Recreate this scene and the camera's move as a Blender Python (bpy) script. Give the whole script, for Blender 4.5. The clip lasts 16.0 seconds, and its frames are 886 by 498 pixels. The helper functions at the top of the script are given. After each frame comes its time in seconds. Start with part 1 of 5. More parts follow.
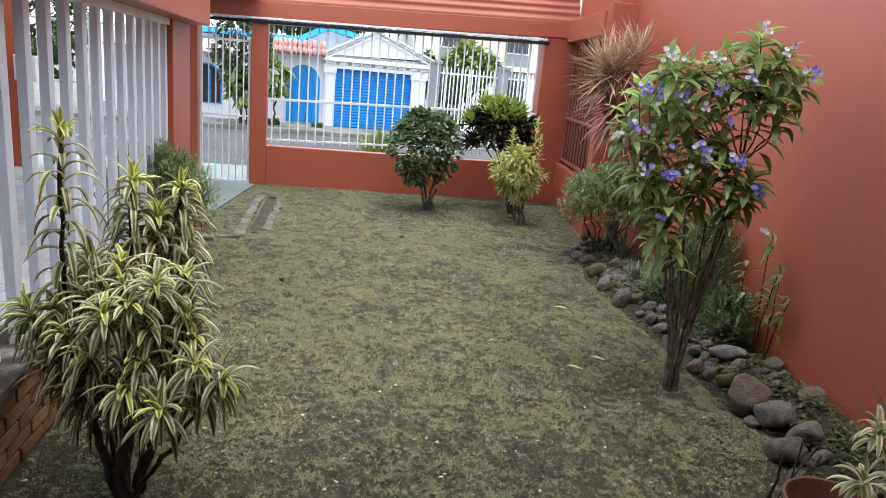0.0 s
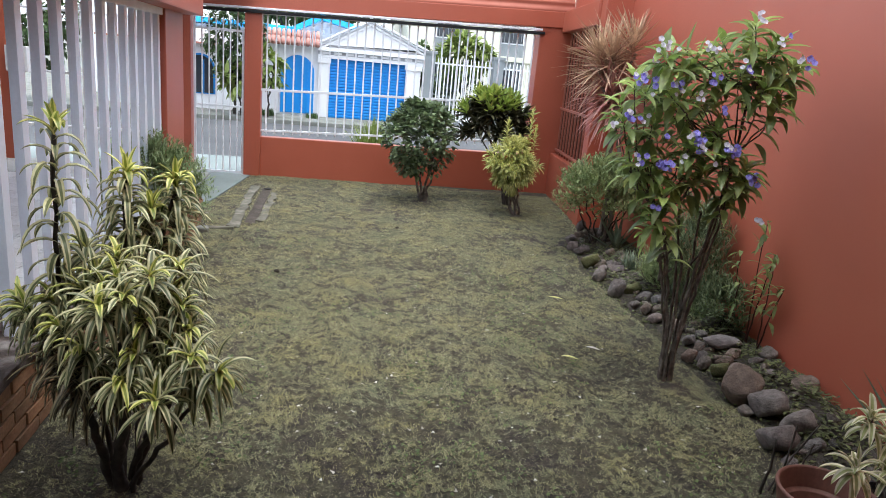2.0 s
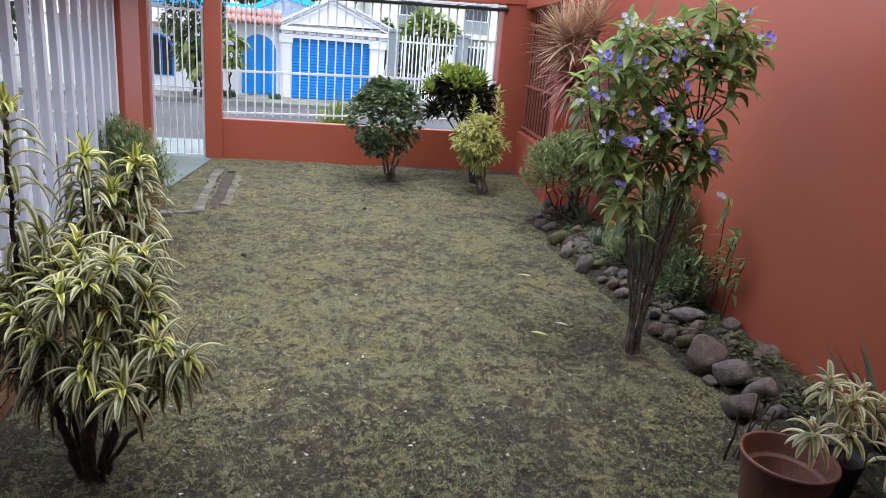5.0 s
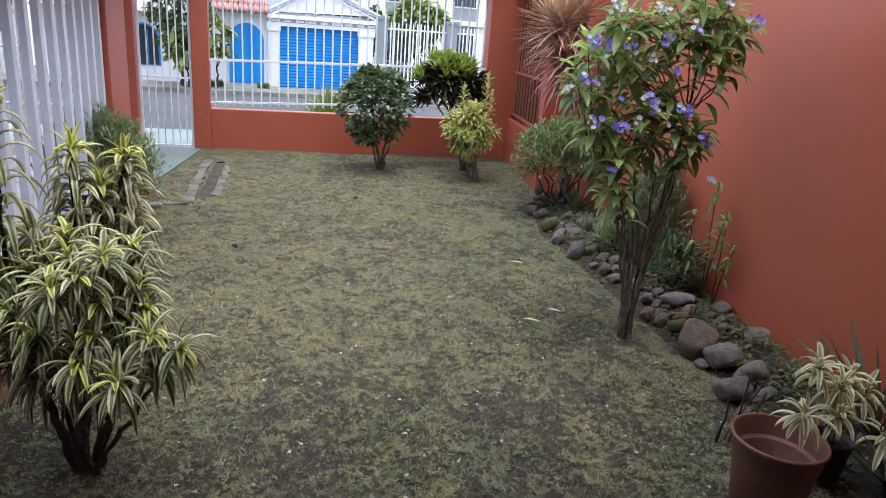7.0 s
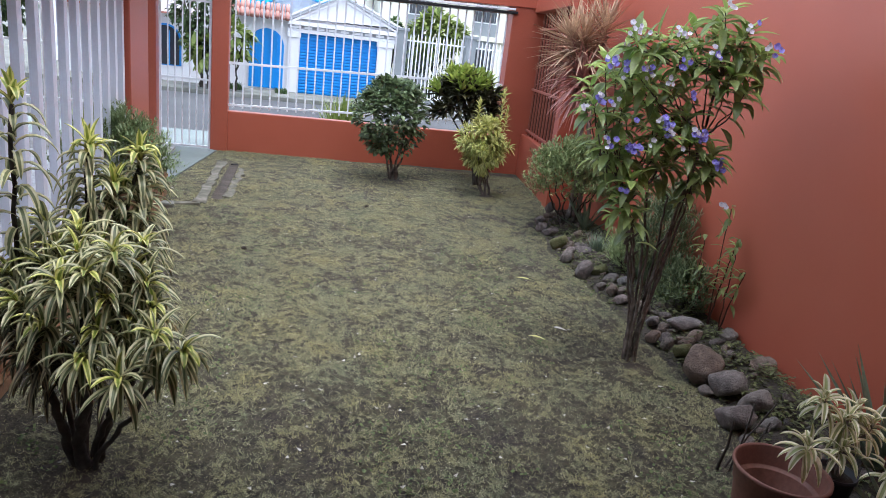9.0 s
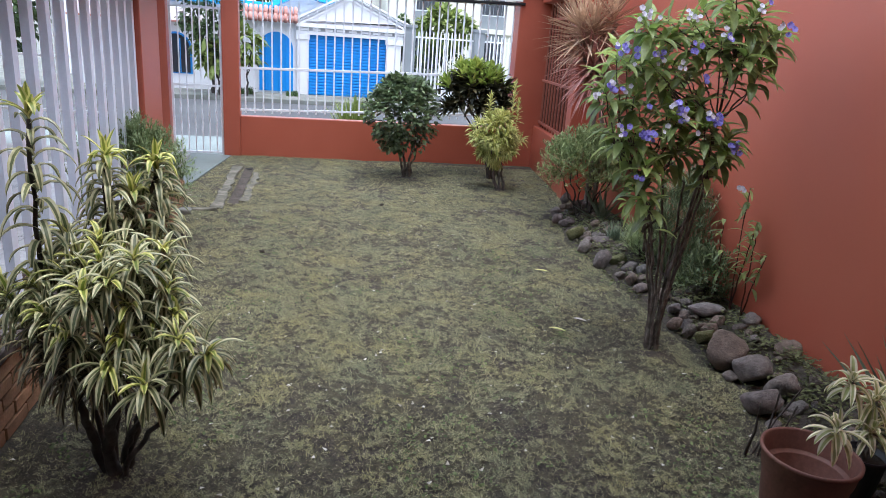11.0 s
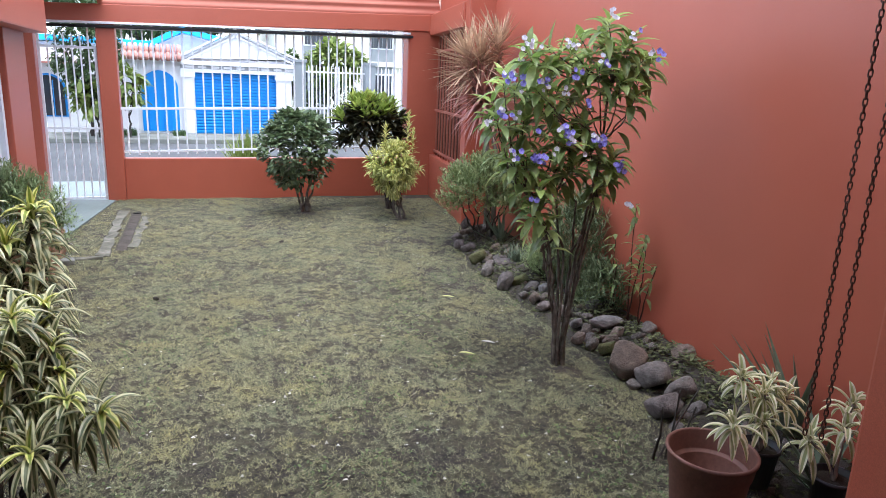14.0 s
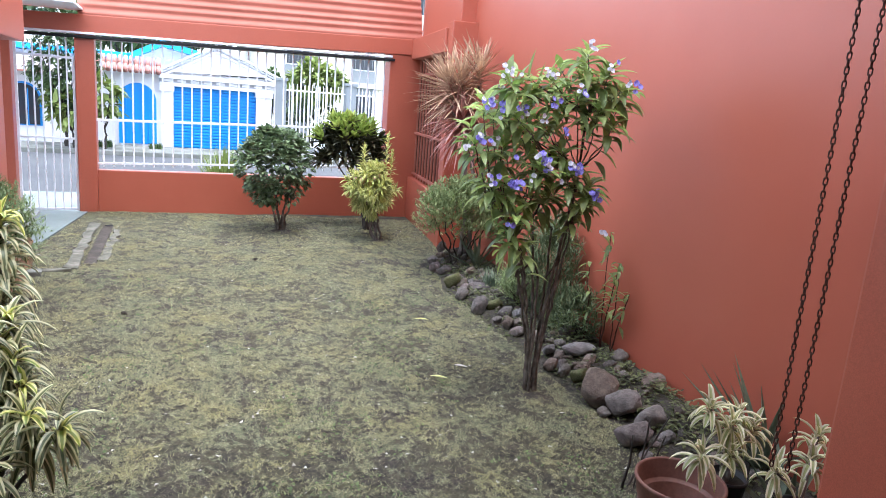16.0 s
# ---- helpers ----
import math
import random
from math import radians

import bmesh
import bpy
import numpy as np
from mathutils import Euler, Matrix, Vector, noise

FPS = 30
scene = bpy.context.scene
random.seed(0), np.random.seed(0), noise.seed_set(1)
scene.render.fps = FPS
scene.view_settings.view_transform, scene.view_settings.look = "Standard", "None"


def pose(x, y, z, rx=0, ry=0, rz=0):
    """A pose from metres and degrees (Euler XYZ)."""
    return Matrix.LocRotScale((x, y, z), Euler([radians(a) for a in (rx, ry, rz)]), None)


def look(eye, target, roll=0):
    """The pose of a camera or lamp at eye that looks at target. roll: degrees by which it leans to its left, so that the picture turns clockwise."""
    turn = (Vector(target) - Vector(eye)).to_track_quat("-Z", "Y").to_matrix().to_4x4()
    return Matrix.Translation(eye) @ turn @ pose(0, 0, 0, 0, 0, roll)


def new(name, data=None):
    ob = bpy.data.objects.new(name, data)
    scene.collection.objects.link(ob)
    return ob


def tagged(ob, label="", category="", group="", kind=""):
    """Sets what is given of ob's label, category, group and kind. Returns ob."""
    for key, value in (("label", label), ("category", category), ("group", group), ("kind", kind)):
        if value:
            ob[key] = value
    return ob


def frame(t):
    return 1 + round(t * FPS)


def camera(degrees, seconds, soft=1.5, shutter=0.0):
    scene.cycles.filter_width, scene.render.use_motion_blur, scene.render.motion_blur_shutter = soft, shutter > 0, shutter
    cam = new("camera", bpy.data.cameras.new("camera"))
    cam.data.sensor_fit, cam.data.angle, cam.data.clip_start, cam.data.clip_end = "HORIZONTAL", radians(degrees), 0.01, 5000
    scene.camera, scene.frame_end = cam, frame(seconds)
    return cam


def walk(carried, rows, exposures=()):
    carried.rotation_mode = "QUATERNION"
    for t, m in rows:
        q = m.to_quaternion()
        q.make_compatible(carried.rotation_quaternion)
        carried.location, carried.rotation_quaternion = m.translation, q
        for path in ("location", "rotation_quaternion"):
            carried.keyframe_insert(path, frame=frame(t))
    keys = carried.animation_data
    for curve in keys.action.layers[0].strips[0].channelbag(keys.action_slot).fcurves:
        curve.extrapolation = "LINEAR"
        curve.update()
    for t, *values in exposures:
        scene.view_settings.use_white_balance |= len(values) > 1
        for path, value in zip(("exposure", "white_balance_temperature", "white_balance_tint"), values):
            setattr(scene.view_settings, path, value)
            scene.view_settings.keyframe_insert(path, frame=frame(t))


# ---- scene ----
cam = camera(66.3, 16.0, soft=0.4)
# seconds, eye, yaw, pitch, roll
PATH = [
    (0.0, 0.0, 0.0, 1.725, -2.60, -14.28, 5.20),
    (0.5, 0.0, 0.0, 1.725, -2.92, -14.71, 5.03),
    (1.0, 0.0, 0.0, 1.725, -2.97, -14.89, 4.89),
    (1.5, 0.0, 0.0, 1.725, -3.06, -14.91, 5.02),
    (2.0, 0.0, 0.0, 1.725, -3.08, -15.01, 5.16),
    (2.5, 0.0, 0.0, 1.725, -3.43, -15.23, 5.44),
    (3.0, 0.0, 0.0, 1.725, -3.88, -15.46, 5.88),
    (3.5, 0.0, 0.0, 1.725, -4.61, -15.10, 6.06),
    (4.0, 0.0, 0.0, 1.725, -5.13, -15.39, 5.67),
    (6.5, 0.0, 0.0, 1.725, -6.48, -17.52, 3.78),
    (7.0, 0.0, 0.0, 1.725, -6.77, -17.44, 4.16),
    (7.5, 0.0, 0.0, 1.725, -6.03, -17.07, 3.82),
    (8.0, 0.0, 0.0, 1.725, -6.01, -17.24, 3.79),
    (8.5, 0.0, 0.0, 1.725, -5.58, -16.95, 4.27),
    (9.0, 0.0, 0.0, 1.725, -5.93, -16.46, 6.76),
    (11.5, 0.0, 0.0, 1.725, -3.96, -17.19, 3.35),
    (12.0, 0.0, 0.0, 1.725, -2.66, -17.37, 3.71),
    (12.5, 0.0, 0.0, 1.725, -2.24, -16.57, 3.34),
    (13.0, 0.0, 0.0, 1.725, -4.61, -15.24, 2.38),
    (13.5, 0.0, 0.0, 1.725, -11.10, -13.84, 0.95),
    (14.0, 0.0, 0.0, 1.725, -12.74, -14.00, 2.27),
    (14.5, 0.0, 0.0, 1.725, -13.08, -14.00, 4.08),
    (15.0, 0.0, 0.0, 1.725, -11.33, -12.63, 5.08),
    (15.5, 0.0, 0.0, 1.725, -11.45, -11.95, 5.65),
    (16.0, 0.0, 0.0, 1.725, -14.74, -11.97, 4.45),
]


def aimed(x, y, z, yaw, pitch, roll):
    return pose(x, y, z, 90 + pitch, 0, yaw) @ pose(0, 0, 0, 0, 0, roll)


walk(cam, [(r[0], aimed(*r[1:])) for r in PATH], exposures=[(0.0, 1.32, 6620, 5), (3.5, 1.28, 6400, 8), (7.0, 1.27, 6210, 10), (9.0, 1.29, 6110, 10), (12.8, 1.31, 6060, 10), (13.2, 1.40, 6050, 10), (13.6, 1.51, 6070, 10), (14.5, 1.75, 6060, 10), (16.0, 1.92, 6040, 10)])

# ---- light: overcast tropical day ----
world = bpy.data.worlds.new("sky")
scene.world = world
world.use_nodes = True
wn = world.node_tree
sky = wn.nodes.new("ShaderNodeTexSky")
sky.sky_type, sky.sun_disc = "NISHITA", False
sky.sun_elevation, sky.sun_rotation = radians(79), radians(130)
sky.air_density, sky.dust_density, sky.ozone_density = 1.0, 4.0, 1.0
pale = wn.nodes.new("ShaderNodeMixRGB")
pale.inputs[0].default_value = 0.55
pale.inputs[2].default_value = (10.6, 11.6, 13.4, 1)
wn.links.new(sky.outputs[0], pale.inputs[1])
wn.links.new(pale.outputs[0], wn.nodes["Background"].inputs[0])
wn.nodes["Background"].inputs[1].default_value = 0.125
sun = new("sun", bpy.data.lights.new("sun", "SUN"))
sun.data.energy, sun.data.angle, sun.data.color = 1.1, radians(40), (1.0, 0.99, 0.97)
sun.matrix_world = look((2.4, 2.0, 18), (0, 4, 0))

# ---- materials ----
def ramp(nt, fac, stops):
    n = nt.nodes.new("ShaderNodeValToRGB")
    while len(n.color_ramp.elements) < len(stops):
        n.color_ramp.elements.new(0.5)
    for e, (p, c) in zip(n.color_ramp.elements, stops):
        e.position, e.color = p, (*c, 1)
    nt.links.new(fac, n.inputs[0])
    return n.outputs[0]


def noise_tex(nt, scale, detail=4.0, rough=0.55, vec=None):
    n = nt.nodes.new("ShaderNodeTexNoise")
    n.inputs["Scale"].default_value, n.inputs["Detail"].default_value, n.inputs["Roughness"].default_value = scale, detail, rough
    if vec is None:
        vec = nt.nodes.new("ShaderNodeTexCoord").outputs["Object"]
    nt.links.new(vec, n.inputs["Vector"])
    return n.outputs["Fac"]


def mix(nt, fac, a, b, mode="MIX"):
    n = nt.nodes.new("ShaderNodeMixRGB")
    n.blend_type = mode
    for i, v in enumerate((fac, a, b)):
        if isinstance(v, (int, float)):
            n.inputs[i].default_value = v
        elif isinstance(v, tuple):
            n.inputs[i].default_value = (*v, 1)
        else:
            nt.links.new(v, n.inputs[i])
    return n.outputs[0]


def bump(nt, height, strength, distance=0.01):
    n = nt.nodes.new("ShaderNodeBump")
    n.inputs["Strength"].default_value, n.inputs["Distance"].default_value = strength, distance
    nt.links.new(height, n.inputs["Height"])
    nt.links.new(n.outputs[0], nt.nodes["Principled BSDF"].inputs["Normal"])


def material(name, rough=0.8, metal=0.0):
    m = bpy.data.materials.new(name)
    m.use_nodes = True
    b = m.node_tree.nodes["Principled BSDF"]
    b.inputs["Roughness"].default_value, b.inputs["Metallic"].default_value = rough, metal
    return m, m.node_tree, b.inputs["Base Color"]


def speckled(name, dark, mid, light, fine, coarse, rough=0.85, relief=0.3, dist=0.005, vary=0.0, metal=0.0, grain=0.25):
    """Colour from a coarse stain noise and a fine grain, with fine relief."""
    m, nt, base = material(name, rough, metal)
    c = noise_tex(nt, coarse, 5)
    f = noise_tex(nt, fine, 6, 0.65)
    col = ramp(nt, c, [(0.3, dark), (0.52, mid), (0.75, light)])
    fleck = ramp(nt, f, [(0.25, (1 - grain,) * 3), (0.75, (1 + grain * 0.8,) * 3)])
    col = mix(nt, 1.0, col, fleck, "MULTIPLY")
    if vary:
        info = nt.nodes.new("ShaderNodeObjectInfo")
        shade = ramp(nt, info.outputs["Random"], [(0.0, (1 - vary,) * 3), (1.0, (1 + vary,) * 3)])
        col = mix(nt, 1.0, col, shade, "MULTIPLY")
    nt.links.new(col, base)
    bump(nt, f, relief, dist)
    return m


def paint(name, col, rough=0.5, worn=0.12, metal=0.0, scale=3.0):
    d = tuple(v * (1 - worn) for v in col)
    l = tuple(min(1, v * (1 + worn * 0.5)) for v in col)
    return speckled(name, d, col, l, 60, scale, rough, 0.08, 0.003, 0, metal, 0.05)


def leafy(name, a, b, edge=None, back=0.15, rough=0.5):
    """Leaf colour varied from leaf to leaf; edge gives pale margins across the leaf's width."""
    m, nt, base = material(name, rough)
    geo = nt.nodes.new("ShaderNodeNewGeometry")
    col = ramp(nt, geo.outputs["Random Per Island"], [(0.0, a), (0.55, tuple((p + q) / 2 for p, q in zip(a, b))), (1.0, b)])
    if edge:
        uv = nt.nodes.new("ShaderNodeUVMap")
        sep = nt.nodes.new("ShaderNodeSeparateXYZ")
        nt.links.new(uv.outputs[0], sep.inputs[0])
        e = ramp(nt, sep.outputs["X"], [(0.0, (1, 1, 1)), (0.25, (1, 1, 1)), (0.33, (0, 0, 0)), (0.67, (0, 0, 0)), (0.75, (1, 1, 1)), (1.0, (1, 1, 1))])
        tone = ramp(nt, geo.outputs["Random Per Island"], [(0.0, tuple(v * 0.6 for v in edge)), (0.6, edge), (1.0, tuple(min(1, v * 1.15) for v in edge))])
        col = mix(nt, e, col, tone)
    f = noise_tex(nt, 30, 3)
    col = mix(nt, 1.0, col, ramp(nt, f, [(0.3, (0.8, 0.8, 0.8)), (0.7, (1.15, 1.15, 1.15))]), "MULTIPLY")
    nt.links.new(col, base)
    p = nt.nodes["Principled BSDF"]
    tr = nt.nodes.new("ShaderNodeBsdfTranslucent")
    nt.links.new(col, tr.inputs[0])
    ms = nt.nodes.new("ShaderNodeMixShader")
    ms.inputs[0].default_value = back
    nt.links.new(p.outputs[0], ms.inputs[1])
    nt.links.new(tr.outputs[0], ms.inputs[2])
    nt.links.new(ms.outputs[0], nt.nodes["Material Output"].inputs[0])
    return m


RED = (0.43, 0.106, 0.061)
M_WALL = speckled("terracotta_wall_paint", (0.395, 0.093, 0.052), RED, (0.46, 0.122, 0.073), 220, 0.7, 0.40, 0.10, 0.002)
M_REDMETAL = paint("terracotta_metal_paint", (0.36, 0.11, 0.072), 0.45)
M_SHEET = speckled("terracotta_sheet_paint", (0.36, 0.10, 0.06), (0.40, 0.112, 0.07), (0.43, 0.13, 0.084), 60, 1.5, 0.62, 0.1, 0.002, 0, 0, 0.06)
# darkness of the gap behind the red grille, put into the colour
M_GAPDARK = speckled("dark_red_brown_gap_shade", (0.10, 0.038, 0.028), (0.14, 0.05, 0.036), (0.18, 0.068, 0.05), 90, 1.5, 0.8, 0.15)
M_WHITE = paint("white_gloss_paint", (0.82, 0.83, 0.86), 0.4, 0.10, scale=6)
M_LILAC = paint("pale_grey_bar_paint", (0.79, 0.83, 0.94), 0.35, 0.03, scale=2)
M_BLACK = paint("black_rubber", (0.007, 0.007, 0.009), 0.85)
M_CONC = speckled("worn_concrete", (0.10, 0.105, 0.09), (0.17, 0.175, 0.155), (0.25, 0.25, 0.23), 90, 1.8, 0.9, 0.3)
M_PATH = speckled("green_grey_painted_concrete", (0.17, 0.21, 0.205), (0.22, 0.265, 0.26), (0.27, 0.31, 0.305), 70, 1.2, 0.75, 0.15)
# M_PATH in darker tones; the shade inside the gate is put in the colour
M_PATH_SHADED = speckled("shaded_green_grey_concrete", (0.10, 0.125, 0.12), (0.135, 0.165, 0.16), (0.175, 0.20, 0.195), 70, 1.2, 0.8, 0.2)
M_ASPHALT = speckled("asphalt", (0.05, 0.052, 0.057), (0.072, 0.075, 0.08), (0.10, 0.10, 0.105), 120, 0.5, 0.9, 0.4)
M_BRICK = speckled("old_red_brick", (0.15, 0.082, 0.042), (0.27, 0.15, 0.078), (0.35, 0.215, 0.125), 60, 6, 0.9, 0.5, 0.006, 0.25)
M_MORTAR = speckled("mossy_mortar", (0.10, 0.10, 0.06), (0.17, 0.15, 0.10), (0.25, 0.22, 0.17), 80, 5, 0.95, 0.5)
M_SLAB = speckled("weathered_dark_wood_cap", (0.03, 0.02, 0.017), (0.075, 0.055, 0.046), (0.30, 0.27, 0.25), 45, 9, 0.9, 0.6, 0.01)
M_SOIL = speckled("dark_garden_soil", (0.028, 0.022, 0.018), (0.058, 0.047, 0.038), (0.095, 0.080, 0.066), 50, 5, 0.95, 0.8, 0.02)
M_STONE = speckled("river_stone", (0.098, 0.088, 0.083), (0.172, 0.156, 0.149), (0.28, 0.256, 0.238), 9, 1.6, 0.92, 0.6, 0.05, 0.30)
M_KERB = speckled("mossy_old_concrete", (0.06, 0.06, 0.042), (0.12, 0.115, 0.09), (0.23, 0.215, 0.185), 40, 9, 0.95, 0.6, 0.01)
_nt = M_STONE.node_tree
_in = _nt.nodes["Principled BSDF"].inputs["Base Color"]
_wn = _nt.nodes.new("ShaderNodeTexWhiteNoise")
_wn.noise_dimensions = "1D"
_nt.links.new(_nt.nodes.new("ShaderNodeObjectInfo").outputs["Random"], _wn.inputs["W"])
_tint = ramp(_nt, _wn.outputs["Value"], [(0.0, (1.20, 0.98, 0.84)), (0.35, (1.08, 1.0, 0.88)), (0.6, (1.0, 0.98, 1.0)), (0.85, (1.10, 0.97, 0.94)), (1.0, (0.94, 0.97, 1.0))])
_nt.links.new(mix(_nt, 1.0, _in.links[0].from_socket, _tint, "MULTIPLY"), _in)
M_STONEMOSS = speckled("mossy_stone", (0.05, 0.06, 0.02), (0.10, 0.10, 0.035), (0.17, 0.145, 0.10), 60, 7, 0.95, 0.6, 0.008)
M_BARK = speckled("grey_brown_bark", (0.022, 0.017, 0.014), (0.052, 0.042, 0.036), (0.10, 0.084, 0.072), 70, 12, 0.9, 0.7, 0.006)
M_BARKGREY = speckled("rough_grey_stem_bark", (0.05, 0.040, 0.033), (0.125, 0.10, 0.082), (0.25, 0.21, 0.18), 60, 16, 0.9, 0.9, 0.008)
M_REDSTEM = speckled("red_brown_stem", (0.05, 0.02, 0.016), (0.10, 0.038, 0.028), (0.16, 0.07, 0.05), 60, 14, 0.8, 0.4, 0.003)
M_BARKPALE = speckled("pale_cane_bark", (0.14, 0.12, 0.10), (0.24, 0.21, 0.18), (0.33, 0.29, 0.25), 50, 12, 0.9, 0.6, 0.006)
M_POT = speckled("terracotta_plastic_pot", (0.13, 0.052, 0.038), (0.185, 0.078, 0.056), (0.25, 0.115, 0.085), 60, 4, 0.6, 0.15, 0.002)
M_BLACKPOT = paint("black_nursery_pot", (0.02, 0.02, 0.028), 0.45)
M_RUST = speckled("rusted_steel", (0.03, 0.015, 0.012), (0.07, 0.033, 0.024), (0.14, 0.07, 0.048), 90, 25, 0.85, 0.6, 0.003)
M_TILE = speckled("pale_grey_floor_tile", (0.42, 0.43, 0.45), (0.50, 0.51, 0.53), (0.56, 0.57, 0.59), 60, 2, 0.35, 0.05, 0.002, 0.06)
M_GROUT = speckled("tile_grout", (0.2, 0.2, 0.2), (0.27, 0.27, 0.27), (0.33, 0.33, 0.33), 60, 5)
M_HOUSE = paint("white_house_paint", (0.80, 0.80, 0.82), 0.7, 0.06, scale=0.6)
M_HOUSEBLUE = paint("pale_blue_house_paint", (0.26, 0.31, 0.36), 0.7, 0.08, scale=0.6)
M_BLUE = paint("bright_blue_paint", (0.006, 0.26, 0.72), 0.45, 0.12, scale=1.0)
M_ROOFBLUE = paint("blue_roof_sheet", (0.008, 0.32, 0.68), 0.45, 0.12, scale=1.0)
M_ROOFTILE = speckled("clay_roof_tile", (0.42, 0.18, 0.14), (0.54, 0.26, 0.22), (0.66, 0.36, 0.31), 30, 3, 0.8, 0.3, 0.005, 0.15)
M_GREY = paint("grey_render", (0.24, 0.26, 0.27), 0.8, 0.15, scale=1.0)
M_CREAM = paint("cream_apartment_paint", (0.70, 0.68, 0.56), 0.8, 0.08, scale=0.4)
M_GLASS, _nt, _b = material("dark_window_glass", 0.08)
_b.default_value = (0.03, 0.035, 0.045, 1)

M_SONG = leafy("cream_edged_green_leaf", (0.075, 0.10, 0.042), (0.18, 0.205, 0.085), (0.62, 0.60, 0.36), 0.3, 0.42)
M_SONGTIP = leafy("young_yellow_edged_leaf", (0.16, 0.23, 0.03), (0.30, 0.36, 0.05), (0.74, 0.72, 0.26), 0.3, 0.42)
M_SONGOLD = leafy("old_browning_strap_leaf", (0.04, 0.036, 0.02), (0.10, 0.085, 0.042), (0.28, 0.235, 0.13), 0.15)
M_PALE = leafy("cream_striped_leaf", (0.30, 0.34, 0.13), (0.46, 0.48, 0.20), (0.88, 0.84, 0.60), 0.35)
M_BRUN = leafy("glossy_green_leaf", (0.13, 0.19, 0.065), (0.40, 0.49, 0.18), None, 0.48, 0.36)
M_BRUNTOP = leafy("young_bright_green_leaf", (0.16, 0.26, 0.06), (0.42, 0.52, 0.16), None, 0.45, 0.38)
M_BUSH = leafy("dark_blue_green_leaf", (0.06, 0.095, 0.045), (0.24, 0.32, 0.16), None, 0.3, 0.42)
M_CROTON = leafy("dark_purple_green_leaf", (0.022, 0.026, 0.014), (0.085, 0.075, 0.032), None, 0.15, 0.5)
M_CROTONTOP = leafy("lime_green_leaf", (0.19, 0.28, 0.05), (0.44, 0.52, 0.13), None, 0.35, 0.45)
M_SPIKE = leafy("pink_bronze_spike_leaf", (0.36, 0.22, 0.15), (0.74, 0.56, 0.38), None, 0.15, 0.6)
M_SPIKEPINK = leafy("dusty_pink_spike_leaf", (0.42, 0.19, 0.165), (0.66, 0.36, 0.31), None, 0.15, 0.6)
M_FERN = leafy("grey_green_fine_leaf", (0.17, 0.23, 0.10), (0.40, 0.47, 0.22), None, 0.35, 0.7)
M_FENNEL = leafy("dark_grey_green_needle_leaf", (0.09, 0.125, 0.06), (0.23, 0.28, 0.14), None, 0.25, 0.7)
M_JUNIPER = leafy("soft_green_fine_leaf", (0.15, 0.205, 0.095), (0.32, 0.40, 0.20), None, 0.35, 0.7)
M_AGAVE = leafy("blue_green_agave_leaf", (0.12, 0.17, 0.115), (0.24, 0.30, 0.20), None, 0.1, 0.5)
M_YELLOW = leafy("yellow_green_variegated_leaf", (0.24, 0.30, 0.06), (0.42, 0.46, 0.11), (0.80, 0.77, 0.34), 0.35)
M_PURPLE = leafy("violet_petal", (0.15, 0.12, 0.55), (0.36, 0.33, 0.85), None, 0.25, 0.6)
M_WHITEPETAL = leafy("white_petal", (0.50, 0.48, 0.62), (0.70, 0.69, 0.76), None, 0.25, 0.6)
M_TREE = leafy("street_tree_leaf", (0.03, 0.06, 0.02), (0.10, 0.16, 0.05), None, 0.2, 0.6)
M_LIMETREE = leafy("lime_tree_leaf", (0.13, 0.19, 0.04), (0.30, 0.36, 0.10), None, 0.3, 0.6)

# lawn: trampled short turf over dark soil, with bald patches
M_LAWN, nt, base = material("patchy_dry_turf", 0.95)
co = nt.nodes.new("ShaderNodeTexCoord").outputs["Object"]
big = noise_tex(nt, 1.1, 4, 0.55, co)
midn = noise_tex(nt, 7, 6, 0.7, co)
fin = noise_tex(nt, 110, 4, 0.75, co)
turf_col = ramp(nt, midn, [(0.34, (0.034, 0.028, 0.026)), (0.46, (0.058, 0.052, 0.040)), (0.58, (0.085, 0.080, 0.052)), (0.70, (0.13, 0.122, 0.080))])
soil_col = ramp(nt, fin, [(0.3, (0.026, 0.021, 0.021)), (0.7, (0.072, 0.058, 0.056))])
bald = ramp(nt, mix(nt, 0.4, big, midn), [(0.42, (1, 1, 1)), (0.49, (0, 0, 0))])
col = mix(nt, bald, turf_col, soil_col)
clod = noise_tex(nt, 24, 4, 0.6, co)
col = mix(nt, 1.0, col, ramp(nt, clod, [(0.34, (0.5, 0.49, 0.48)), (0.60, (1.3, 1.29, 1.22))]), "MULTIPLY")
col = mix(nt, 1.0, col, ramp(nt, fin, [(0.25, (0.5, 0.5, 0.5)), (0.75, (1.5, 1.5, 1.45))]), "MULTIPLY")
nt.links.new(col, base)
bump(nt, fin, 0.9, 0.02)
M_BLADE = leafy("cut_grass_blade", (0.120, 0.119, 0.058), (0.43, 0.415, 0.228), None, 0.2, 0.8)
_nt = M_BLADE.node_tree
_in = _nt.nodes["Principled BSDF"].inputs["Base Color"]
_co = _nt.nodes.new("ShaderNodeTexCoord").outputs["Object"]
_tint = ramp(_nt, noise_tex(_nt, 2.6, 3, 0.6, _co), [(0.32, (0.76, 0.86, 0.95)), (0.48, (0.98, 1.0, 1.02)), (0.66, (1.14, 1.08, 0.90))])
_nt.links.new(mix(_nt, 1.0, _in.links[0].from_socket, _tint, "MULTIPLY"), _in)
M_STRAW = leafy("dry_straw_blade", (0.20, 0.19, 0.10), (0.70, 0.66, 0.44), None, 0.15, 0.8)
M_THATCH = leafy("dull_brown_thatch", (0.028, 0.024, 0.021), (0.19, 0.168, 0.118), None, 0.05, 0.9)
